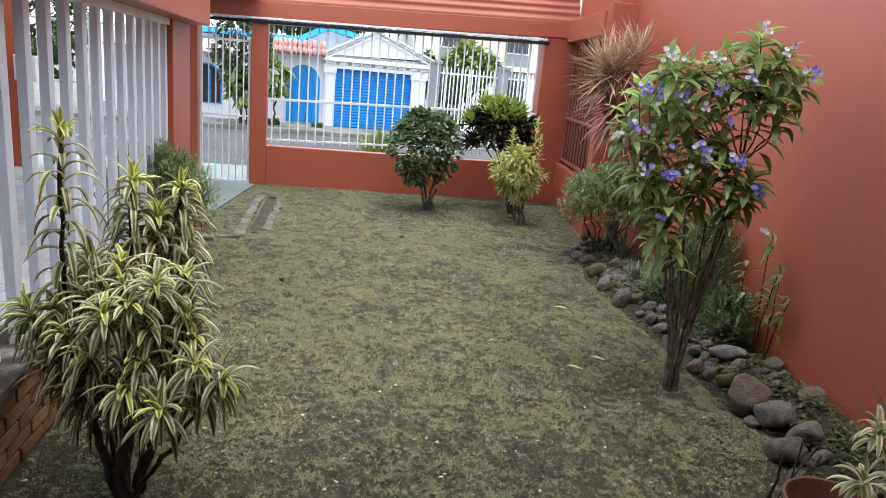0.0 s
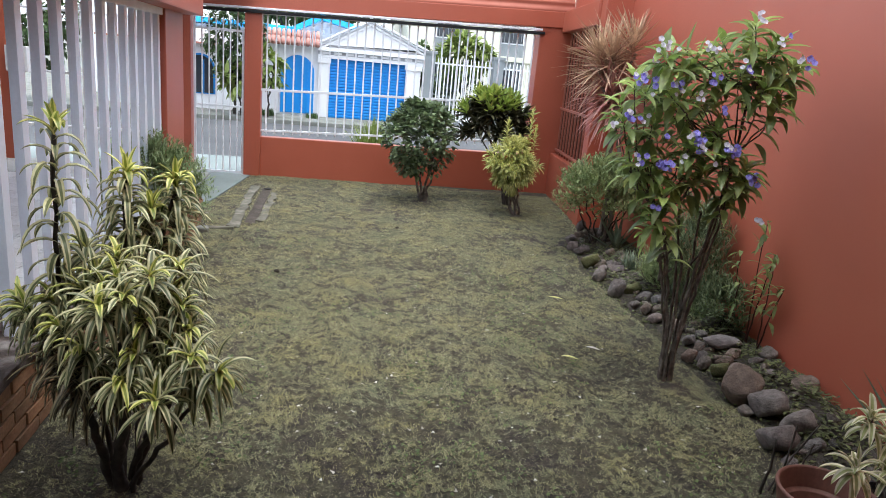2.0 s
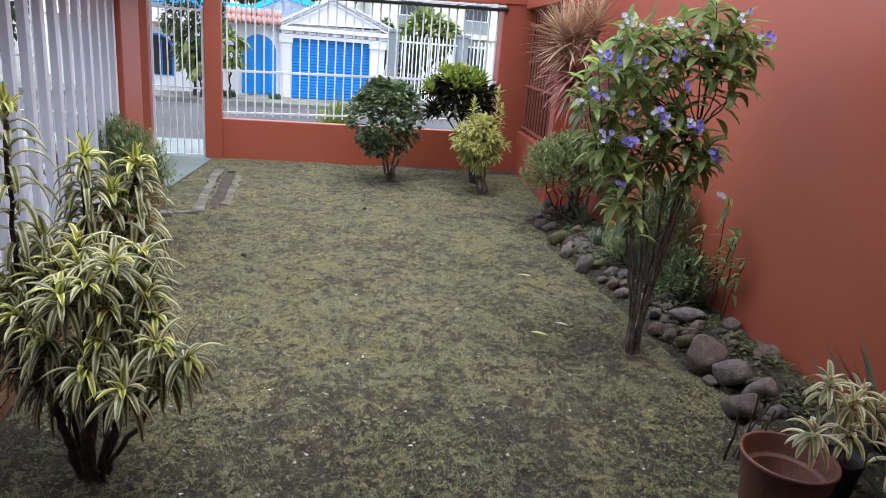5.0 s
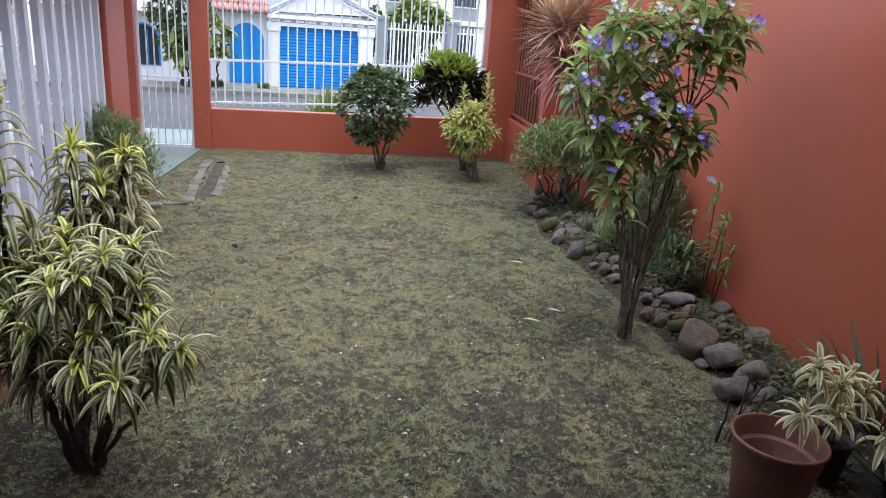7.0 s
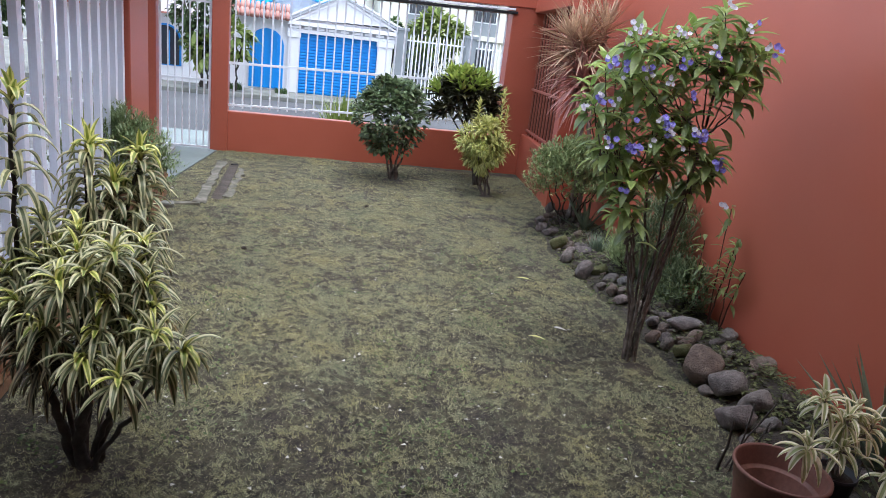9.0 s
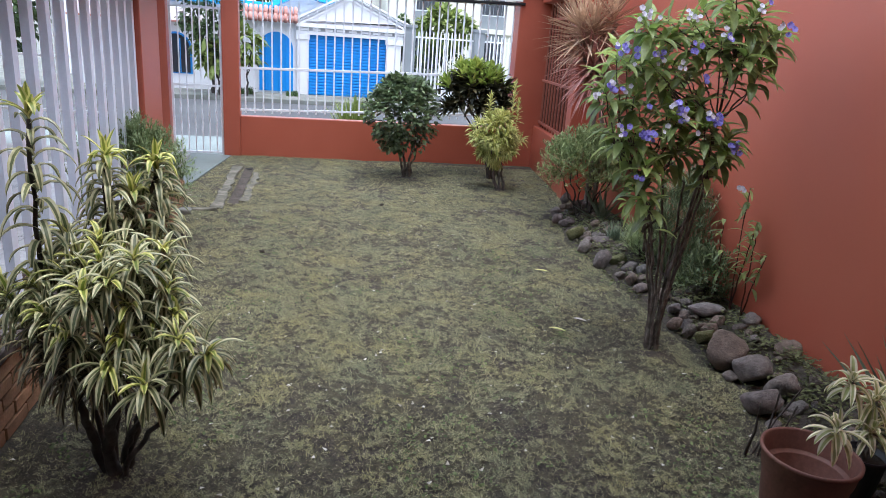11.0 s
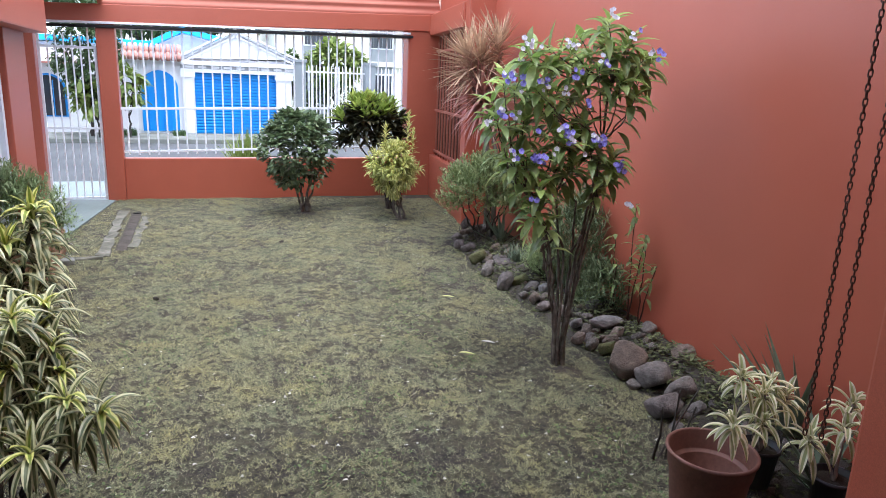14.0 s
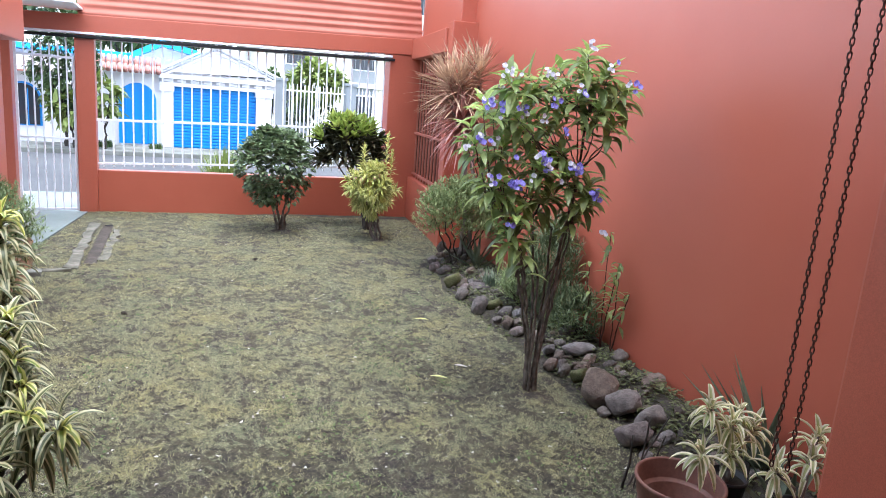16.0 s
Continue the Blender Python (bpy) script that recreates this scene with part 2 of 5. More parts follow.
M_CLOVER = leafy("small_weed_leaf", (0.06, 0.095, 0.028), (0.19, 0.25, 0.085), None, 0.2, 0.6)
M_BEDWEED = leafy("dull_bed_weed_leaf", (0.05, 0.055, 0.025), (0.20, 0.22, 0.09), None, 0.2, 0.7)
M_CHIP = leafy("pale_dry_petal_litter", (0.45, 0.42, 0.36), (0.75, 0.73, 0.69), None, 0.05, 0.8)

M_LITTER = leafy("mixed_leaf_litter", (0.03, 0.025, 0.015), (0.13, 0.15, 0.05), None, 0.05, 0.8)


# ---- mesh helpers ----
def box(bm, x0, x1, y0, y1, z0, z1, bevel=0.0, m=None):
    """A box in bm, with bevelled edges where wanted."""
    r = bmesh.ops.create_cube(bm, size=1, matrix=Matrix.LocRotScale(((x0 + x1) / 2, (y0 + y1) / 2, (z0 + z1) / 2), None, (x1 - x0, y1 - y0, z1 - z0)))
    vs = r["verts"]
    if bevel:
        es = list({e for v in vs for e in v.link_edges})
        o = bmesh.ops.bevel(bm, geom=es, offset=bevel, segments=2, affect="EDGES", profile=0.6)
        vs = list({v for f in o["faces"] for v in f.verts} | {v for v in vs if v.is_valid})
    if m is not None:
        bmesh.ops.transform(bm, matrix=m, verts=vs)
    return vs


def cyl(bm, p0, p1, r0, r1=None, n=10):
    """A tapered rod from p0 to p1."""
    p0, p1 = Vector(p0), Vector(p1)
    r1 = r0 if r1 is None else r1
    q = (p1 - p0).to_track_quat("Z", "Y").to_matrix().to_4x4()
    return bmesh.ops.create_cone(bm, cap_ends=True, segments=n, radius1=r0, radius2=r1, depth=(p1 - p0).length, matrix=Matrix.Translation((p0 + p1) / 2) @ q)["verts"]


def tube(bm, pts, radii, n=7):
    """A bent tapered tube along points."""
    rings = []
    pts = [Vector(p) for p in pts]
    for i, p in enumerate(pts):
        d = (pts[min(i + 1, len(pts) - 1)] - pts[max(i - 1, 0)]).normalized()
        a = d.orthogonal().normalized() if i == 0 else (rings_a - d * rings_a.dot(d)).normalized()
        rings_a = a
        b = d.cross(a)
        rings.append([bm.verts.new(p + (a * math.cos(2 * math.pi * k / n) + b * math.sin(2 * math.pi * k / n)) * radii[i]) for k in range(n)])
    for r, s in zip(rings, rings[1:]):
        for k in range(n):
            bm.faces.new((r[k], r[(k + 1) % n], s[(k + 1) % n], s[k]))
    bm.faces.new(rings[0][::-1])
    bm.faces.new(rings[-1])


def part(name, bm, mat, parent=None, label="", smooth=False, m=None):
    """Links bm as one mesh object, under parent where given."""
    me = bpy.data.meshes.new(name)
    if smooth:
        for f in bm.faces:
            f.smooth = True
    bm.to_mesh(me)
    bm.free()
    for mm in (mat if isinstance(mat, (list, tuple)) else [mat]):
        me.materials.append(mm)
    ob = new(name, me)
    if m is not None:
        ob.matrix_world = m
    if parent is not None:
        ob.parent = parent
    if label:
        ob["label"] = label
    return ob


def thing(name, label, category, m=None, group="", kind=""):
    ob = new(name)
    ob.empty_display_size = 0.1
    if m is not None:
        ob.matrix_world = m
    return tagged(ob, label, category, group, kind)


def boxed(name, dims, mat, parent=None, label="", bevel=0.004, m=None):
    bm = bmesh.new()
    box(bm, *dims, bevel=bevel)
    return part(name, bm, mat, parent, label, m=m)


class Leaves:
    """Collects strap or oval leaves into one mesh with u across and v along each leaf."""

    def __init__(self):
        self.v, self.f, self.uv, self.mi = [], [], [], []

    def leaf(self, base, way, length, width, droop=0.5, up=(0, 0, 1), shape=(0.35, 1.0, 0.75, 0.0), fold=0.15, mi=0, twist=0.0):
        way = Vector(way).normalized()
        side = way.cross(Vector(up))
        if side.length < 1e-3:
            side = Vector((1, 0, 0))
        side.normalize()
        if twist:
            side = Matrix.Rotation(twist, 3, way) @ side
        p, d, i0, n = Vector(base), way.copy(), len(self.v), len(shape)
        for k, s in enumerate(shape):
            nrm = side.cross(d).normalized()
            w = width * 0.5 * s
            lift = nrm * (w * fold * 2)
            if s > 0:
                self.v += [p - side * w + lift, p, p + side * w + lift]
            else:
                self.v += [p, p, p]
            if k < n - 1:
                p = p + d * (length / (n - 1))
                d = (d + Vector((0, 0, -1)) * droop / (n - 1)).normalized()
        for k in range(n - 1):
            a, b = i0 + 3 * k, i0 + 3 * k + 3
            v0, v1 = k / (n - 1), (k + 1) / (n - 1)
            last = shape[k + 1] <= 0
            for j, (u0, u1) in enumerate(((0.0, 0.5), (0.5, 1.0))):
                if last:
                    self.f.append((a + j, a + j + 1, b + 1))
                    self.uv += [(u0, v0), (u1, v0), (0.5, v1)]
                else:
                    self.f.append((a + j, a + j + 1, b + j + 1, b + j))
                    self.uv += [(u0, v0), (u1, v0), (u1, v1), (u0, v1)]
                self.mi.append(mi)

    def make(self, name, mats, parent, label=""):
        me = bpy.data.meshes.new(name)
        me.from_pydata([tuple(v) for v in self.v], [], self.f)
        lay = me.uv_layers.new(name="UVMap")
        lay.data.foreach_set("uv", [c for q in self.uv for c in q])
        me.polygons.foreach_set("material_index", self.mi)
        me.polygons.foreach_set("use_smooth", [True] * len(self.f))
        for mm in (mats if isinstance(mats, (list, tuple)) else [mats]):
            me.materials.append(mm)
        ob = new(name, me)
        ob.parent = parent
        if label:
            ob["label"] = label
        return ob


def around(az, el):
    return Vector((math.cos(az) * math.cos(el), math.sin(az) * math.cos(el), math.sin(el)))


# ---- the plan ----
FRONT = pose(0, 9.91, 0, 0, 0, 7.41)      # along the street wall: local x to the right, y to the street
XW, XG = 2.30, 2.02                       # main side wall, grille wall


def fence_x(y):
    return -1.58 - 0.15 * (y - 2.5)


def fence_m(y):
    """A frame on the side fence at y: local y along the fence."""
    return pose(fence_x(y), y, 0, 0, 0, math.degrees(math.atan(0.15)))


def bed_edge(y):
    return max(1.70, min(2.02, 2.02 - 0.13 * (y - 3.2))) + 0.5 * max(0, min(1, (y - 7.05) / 0.5))


# ground sheet to the horizon
bm = bmesh.new()
bmesh.ops.create_grid(bm, x_segments=1, y_segments=1, size=600)
tagged(part("ground", bm, M_CONC, m=pose(0, 0, -0.12)), "pale worn concrete ground reaching out to the distance", "ground", kind="structure")

# lawn with slight swells, raised along the stone bed
bm = bmesh.new()
bmesh.ops.create_grid(bm, x_segments=60, y_segments=120, size=1)
for v in bm.verts:
    y = -2.2 + (v.co.y + 1) / 2 * 12.3
    x = -2.9 + (v.co.x + 1) / 2 * 5.5
    z = 0.012 * noise.noise(Vector((x * 1.3, y * 1.3, 0))) + 0.006 * noise.noise(Vector((x * 6, y * 6, 3)))
    z += 0.10 * max(0, min(1, (x - bed_edge(y)) / 0.3)) * max(0, min(1, (8.4 - y) / 0.5))
    v.co = (x, y, z)
for f in [f for f in bm.faces if f.calc_center_median().x < max(fence_x(f.calc_center_median().y) - 0.1, -2.36 if f.calc_center_median().y > 6.2 else -9)]:
    bmesh.ops.delete(bm, geom=[f], context="FACES")
for f in bm.faces:
    c = f.calc_center_median()
    f.material_index = 1 if c.x > bed_edge(c.y) - 0.10 * noise.noise(c * 2) and c.y < 7.9 else 0
tagged(part("lawn", bm, [M_LAWN, M_SOIL], smooth=True), "patchy trampled lawn with bare soil and dry clippings", "lawn", kind="structure")

# street
bm = bmesh.new()
box(bm, -40, 40, 1.9, 8.6, -0.119, -0.09)
tagged(part("road", bm, M_ASPHALT, m=FRONT), "grey asphalt street beyond the garden wall", "road", kind="structure")
bm = bmesh.new()
box(bm, -40, 40, 8.6, 10.4, -0.119, 0.02, 0.02)
tagged(part("pavement", bm, M_CONC, m=FRONT), "raised concrete pavement across the street", "pavement", kind="structure")
bm = bmesh.new()
box(bm, -40, 40, 0.0, 1.9, -0.119, -0.02, 0.0)
tagged(part("pavement_near", bm, M_PATH, m=FRONT), "concrete pavement outside the garden wall", "pavement", kind="structure")

# street wall: columns, low wall, beam
def walled(name, dims, label, m=FRONT, mat=M_WALL, cat="wall", bevel=0.012):
    return tagged(boxed(name, dims, mat, bevel=bevel, m=m), label, cat, kind="structure")


walled("wall_street_low", (-2.19, 1.68, 0, 0.16, -0.1, 0.56), "low terracotta-painted garden wall under the white railing")
walled("column_gate", (-2.41, -2.19, -0.03, 0.2, -0.1, 2.36), "square terracotta-painted column beside the gate", cat="column")
walled("column_corner", (1.66, 2.14, -0.03, 0.26, -0.1, 2.46), "square terracotta-painted corner column", cat="column")
BEAM = FRONT @ pose(0, 0, 2.33, 0, -1.9, 0)
walled("beam_street", (-3.4, 2.0, -0.06, 0.2, 0, 0.22), "terracotta-painted beam over the street railing", BEAM, cat="beam")
# side grille wall
walled("wall_side_low", (XG, XG + 0.2, 8.15, 10.2, -0.1, 0.62), "low terracotta wall under the red grille", pose(0, 0, 0))
walled("column_side", (XG - 0.02, XW + 0.1, 7.9, 8.14, -0.1, 2.68), "terracotta-painted return where the side wall steps back", pose(0, 0, 0), cat="column")
walled("beam_side", (XG - 0.05, XG + 0.22, 8.14, 10.2, 2.34, 2.62), "terracotta-painted beam over the side grille", pose(0, 0, 0), cat="beam")
walled("wall_side", (0, 0.2, -10.4, 0.2, -0.1, 4.6), "tall smooth terracotta-painted garden wall", pose(XW, 7.9, 0, 0, 0, 1.72))
walled("wall_side_high", (XG + 0.1, XG + 0.4, 8.03, 10.2, 2.6, 4.6), "upper part of the tall terracotta-painted garden wall", pose(0, 0, 0))
# never in view; made white so it bounces light onto the fence bars
walled("wall_house_bounce", (-7.2, 2.6, -2.6, -2.4, -0.1, 3.2), "unseen house wall behind the garden, white to bounce light onto the fence", pose(0, 0, 0), M_HOUSE)
walled("pillar_porch", (1.825, 2.5, 1.25, 1.70, -0.1, 3.2), "terracotta-painted porch pillar beside the hanging chains", pose(0, 0, 0), cat="pillar")
bm = bmesh.new()
box(bm, -0.6, 2.8, -2.6, 2.2, 3.2, 3.35)
# unseen left extension, added to keep light off the porch pillar
box(bm, -2.6, -0.604, -2.6, 0.8, 3.2, 3.35)
tagged(part("porch_roof", bm, M_HOUSE), "unseen pale porch ceiling over the garden's near end, extended left to dim the pillar", "ceiling", kind="structure")

# added enclosure behind the grille, dark and roofed so its gaps look shaded
walled("gap_backing", (3.6, 3.7, 8.0, 11.0, -0.1, 2.6), "dark brown backing standing in for the shaded gap behind the red grille", pose(0, 0, 0), M_GAPDARK)
walled("gap_end_panel", (2.03, 3.6, 10.21, 10.4, -0.1, 2.6), "added end panel keeping light out of the gap behind the red grille", pose(0, 0, 0), M_GAPDARK)
walled("gap_near_panel", (2.52, 3.6, 7.9, 8.0, -0.1, 2.6), "added near panel keeping light out of the gap behind the red grille", pose(0, 0, 0), M_GAPDARK)
walled("gap_lid", (2.2, 3.7, 7.9, 11.0, 2.62, 2.66), "added lid shading the gap behind the red grille", pose(0, 0, 0), cat="roof")

# corrugated sheet over the street beam
bm = bmesh.new()
front, rear = [], []
for i in range(97):
    q = i / 96 * 0.9
    off = 0.009 * math.sin(q / 0.11 * 2 * math.pi)
    y, z = -0.05 + q * 0.25 - off, 0.215 + q * 0.95
    sag = 0.012 * noise.noise(Vector((q * 5, 0, 0)))
    front.append([bm.verts.new((u, y + 0.01 * noise.noise(Vector((u * 1.5, q * 3, 0))), z + sag)) for u in (-2.35, -1.6, -0.8, 0.0, 0.8, 1.5, 2.14)])
for r0, r1 in zip(front, front[1:]):
    for k in range(6):
        bm.faces.new((r0[k], r0[k + 1], r1[k + 1], r1[k]))
tagged(part("roof_sheet", bm, M_SHEET, smooth=True, m=BEAM), "terracotta-painted corrugated roof sheet above the beam", "roof", kind="structure")

# white street railing
rail = thing("street_railing", "white-painted steel bar railing on the low wall", "railing", FRONT)
tilt = math.tan(radians(1.4))
for z, r in ((0.64, 0.014), (1.20, 0.016), (2.20, 0.014)):
    bm = bmesh.new()
    box(bm, -2.19, 1.66, 0.05 - r, 0.05 + r, z - r, z + r, 0.003)
    for v in bm.verts:
        v.co.z += (v.co.x + 2.19) * tilt
    part("rail", bm, M_WHITE, rail)
NB = 32
for i in range(NB):
    u = -2.12 + i * (3.72 / (NB - 1))
    if i == 0:
        bm = bmesh.new()
        box(bm, -0.010, 0.010, -0.010, 0.010, 0.60, 2.36, 0.002)
        bar0 = part("bar", bm, M_WHITE, rail, m=None)
        me_bar = bar0.data
    else:
        bar0 = new("bar", me_bar)
        bar0.parent = rail
    bar0.location = (u, 0.05, (u + 2.19) * tilt * 0.7)

# slim dark pipe above the railing
bm = bmesh.new()
box(bm, -3.05, 1.72, -0.075, -0.03, 2.192, 2.228, 0.006)
for v in bm.verts:
    v.co.z += (v.co.x + 2.19) * tilt
pipe = tagged(part("sliding_track", bm, M_BLACK, m=FRONT), "slim black track running along under the beam", "track")
bm = bmesh.new()
box(bm, -3.05, 1.68, -0.07, -0.01, 2.24, 2.268, 0.004)
for v in bm.verts:
    v.co.z += (v.co.x + 2.19) * tilt
part("track_edge", bm, M_WHITE, pipe, "white-painted edge strip")

# gate
gate = thing("garden_gate", "white-painted steel bar gate with spear tips, closed", "gate", FRONT)
for x0, x1, z0, z1 in ((-3.08, -3.05, 0.02, 2.1), (-2.45, -2.42, 0.02, 1.96), (-3.05, -2.45, 0.02, 0.05), (-3.05, -2.45, 0.93, 0.955), (-3.05, -2.45, 1.93, 1.96)):
    boxed("gate_frame", (x0, x1, 0.04, 0.07, z0, z1), M_WHITE, gate, bevel=0.003)
for i in range(6):
    u = -2.97 + i * 0.092
    bm = bmesh.new()
    cyl(bm, (0, 0, 0.04), (0, 0, 2.03 if i < 5 else 2.3), 0.0095, n=8)
    cyl(bm, (0, 0, 2.03), (0, 0, 2.055), 0.008, 0.017, 8)
    cyl(bm, (0, 0, 2.055), (0, 0, 2.12), 0.017, 0.001, 8)
    o = part("gate_bar", bm, M_WHITE, gate)
    o.location = (u, 0.055, 0)
boxed("hinge_block", (-2.44, -2.36, 0.0, 0.05, 0.0, 0.08), M_WHITE, gate)

# red side grille
grille = thing("side_grille", "terracotta-painted steel bar grille in the side wall", "grille")
for z in (0.68, 1.28, 2.12):
    boxed("rail", (XG + 0.06, XG + 0.1, 8.14, 10.16, z - 0.016, z + 0.016), M_REDMETAL, grille)
me_bar = None
for i in range(11):
    y = 8.24 + i * 0.18
    if me_bar is None:
        bm = bmesh.new()
        box(bm, -0.010, 0.010, -0.010, 0.010, 0.62, 2.34, 0.002)
        b0 = part("bar", bm, M_REDMETAL, grille)
        me_bar = b0.data
    else:
        b0 = new("bar", me_bar)
        b0.parent = grille
    b0.location = (XG + 0.08, y, 0)

# carport side: low brick wall, white bar fence, fin wall, roof beam
Y0, Y1 = 1.2, 5.95
K = 1 / math.cos(math.atan(0.15))
L = (Y1 - Y0) * K
FM = fence_m(Y0)
BRICKS = pose(-1.427, Y0, 0, 0, 0, math.degrees(math.atan(0.1175)))
core = walled("brick_wall", (-0.26, 0.0, 0, 5.53, -0.1, 0.34), "low planter wall of old red bricks with mossy joints", BRICKS, M_MORTAR, "wall", 0.0)
bm = bmesh.new()
box(bm, -0.25, 0.05, -0.02, 3.4, 0.36, 0.41, 0.008)
bmesh.ops.subdivide_edges(bm, edges=[e for e in bm.edges if e.calc_length() > 1], cuts=60)
bmesh.ops.subdivide_edges(bm, edges=[e for e in bm.edges if 0.2 < e.calc_length() < 0.4], cuts=5)
for v in bm.verts:
    v.co += Vector((1.2 * noise.noise(v.co * 9), 0, noise.noise(v.co * 12 + Vector((5, 0, 0))))) * 0.014
tagged(part("fence_cap", bm, M_SLAB, m=BRICKS), "weathered dark cap on the low brick wall, chipped and flaking", "cap", kind="structure")
walled("fin_wall", (-0.17, -0.03, L, L + 0.78, -0.1, 2.0), "terracotta-painted post at the end of the bar fence", FM, cat="post")
walled("carport_beam", (-0.40, 0.13, -3.0, L + 0.92, 1.985, 2.62), "terracotta-painted roof beam over the bar fence", FM, cat="beam")
fence = thing("bar_fence", "tall pale grey steel bar fence along the carport", "fence", FM)
boxed("top_rail", (-0.13, -0.05, -0.1, L, 1.93, 1.985), M_WHITE, fence)
me_bar = None
for i in range(19):
    y = L - 0.07 - i * 0.252
    if me_bar is None:
        bm = bmesh.new()
        box(bm, -0.021, 0.021, -0.034, 0.034, 0.40, 1.95, 0.002)
        b0 = part("bar", bm, M_LILAC, fence)
        me_bar = b0.data
    else:
        b0 = new("bar", me_bar)
        b0.parent = fence
    b0.location = (-0.09, y, 0)

# carport floor, far column, grille and back wall
bm = bmesh.new()
box(bm, -7.0, -1.2, -2.4, 9.3, -0.1, 0.06)
for v in bm.verts:
    if v.co.x > -2:
        v.co.x = fence_x(v.co.y) - 0.17
floor_c = tagged(part("carport_floor", bm, M_GROUT), "pale tiled carport floor behind the bar fence", "floor", kind="structure")
walled("wall_carport", (-7.2, -7.0, -2.4, 9.6, -0.1, 2.9), "pale grey-blue carport side wall", pose(0, 0, 0), M_HOUSEBLUE)
walled("carport_roof", (-7.2, -2.7, -2.4, 8.4, 2.62, 2.72), "white carport ceiling", pose(0, 0, 0), M_HOUSE, "ceiling")
walled("carport_eave", (-3.6, -2.3, -0.9, 0.1, 2.52, 2.55), "white sheet eave over the gate", FRONT, M_HOUSE, "roof", 0.004)
walled("carport_beam_street", (-7.6, -3.1, -0.05, 0.2, 2.3, 2.6), "terracotta-painted beam over the carport entrance", cat="beam")
walled("path_slab", (-3.4, -2.29, 5.9, 9.56, -0.1, 0.02), "grey-green painted concrete path inside the gate", pose(0, 0, 0), M_PATH_SHADED, "path", 0.0)
walled("carport_low_wall", (-7.6, -5.3, 0, 0.15, -0.1, 0.42), "low terracotta wall under the carport grille")
walled("column_carport", (-5.55, -5.3, -0.05, 0.2, -0.1, 2.6), "square terracotta-painted carport column", cat="column")
walled("column_gate_far", (-3.3, -3.1, -0.03, 0.2, -0.1, 2.36), "terracotta-painted column on the far side of the gate", cat="column")
cg = thing("carport_grille", "white-painted steel bar grille on the street side of the carport", "grille", FRONT)
for z in (0.5, 1.2, 1.98):
    boxed("rail", (-7.4, -3.3, 0.05, 0.08, z, z + 0.03), M_WHITE, cg)
me_bar = None
for i in range(33):
    if me_bar is None:
        bm = bmesh.new()
        box(bm, -0.011, 0.011, -0.011, 0.011, 0.08, 2.1, 0.002)
        b0 = part("bar", bm, M_WHITE, cg)
        me_bar = b0.data
    else:
        b0 = new("bar", me_bar)
        b0.parent = cg
    b0.location = (-7.35 + i * 0.125, 0.065, 0)
mb = thing("meter_box", "small white meter box fixed to the carport column", "meter box", FRONT @ pose(-5.2, -0.03, 1.35))
boxed("body", (-0.13, 0.13, -0.1, 0.0, -0.16, 0.16), M_HOUSE, mb, bevel=0.01)
boxed("cover", (-0.09, 0.09, -0.115, -0.1, -0.10, 0.12), M_WHITE, mb, bevel=0.005)

# concrete drain kerbs beside the path
for nm, p, q, w, h in (("drain_kerb", (-1.74, 6.58), (-2.03, 8.78), 0.10, 0.035), ("drain_kerb", (-1.97, 6.52), (-1.72, 6.56), 0.06, 0.03), ("drain_kerb", (-1.55, 6.95), (-1.71, 8.45), 0.08, 0.018)):
    d = Vector((q[0] - p[0], q[1] - p[1], 0))
    bm = bmesh.new()
    box(bm, -w / 2, w / 2, 0, d.length, -0.06, h, 0.012)
    bmesh.ops.subdivide_edges(bm, edges=[e for e in bm.edges if e.calc_length() > 0.3], cuts=14)
    for v in bm.verts:
        v.co += Vector((noise.noise(v.co * 6), 0, 0.6 * noise.noise(v.co * 9 + Vector((4, 0, 0))))) * 0.045
    tagged(part(nm, bm, M_KERB, m=pose(p[0], p[1], 0, 0, 0, math.degrees(math.atan2(-d.x, d.y)))), "worn concrete drain kerb sunk in the lawn", "kerb", kind="structure")

# no recess here: a flat soil strip stands in for the gap's shade
hole = boxed("drain_gap_strip", (-0.05, 0.05, -0.95, 0.95, -0.02, 0.006), M_SOIL, bevel=0.0, m=pose(-1.745, 7.75, 0, 0, 0, 7.0))
tagged(hole, "flat dark soil strip standing in for the shaded gap between the concrete kerbs", "drain", kind="structure")
bm = bmesh.new()
box(bm, -0.09, 0.07, -0.06, 0.06, -0.03, 0.06, 0.02)
for v in bm.verts:
    v.co += Vector((noise.noise(v.co * 20), noise.noise(v.co * 17 + Vector((3, 0, 0))), noise.noise(v.co * 13))) * 0.02
# capped black plug; the darkness inside the pipe's mouth is its colour
hm = bmesh.new()
cyl(hm, (0, 0, -0.05), (0, 0, 0.016), 0.055, 0.045, 14)
tagged(part("drain_hole_plug", hm, M_BLACK, m=pose(-1.86, 8.71, 0)), "solid black plug standing in for the dark mouth of the drain pipe", "drain", kind="structure")
tagged(part("concrete_lump", bm, M_CONC, m=pose(-1.98, 6.38, 0, 0, 0, 20)), "broken pale concrete lump at the kerb's end", "rubble")

# ---- house across the street ----
M_MOULD = paint("pale_grey_moulding", (0.50, 0.51, 0.54), 0.7)
H = FRONT @ pose(0, 10.7, 0)
house = thing("white_garage_house", "white house with a gabled garage, blue shutter and arched blue door", "house", H)
boxed("wall", (-7.5, -1.56, 0.1, 5.0, -0.1, 2.15), M_HOUSE, house, bevel=0.02)
boxed("garage_block", (-1.56, 1.4, 0.25, 5.0, -0.1, 2.05), M_HOUSE, house, bevel=0.02)
bm = bmesh.new()
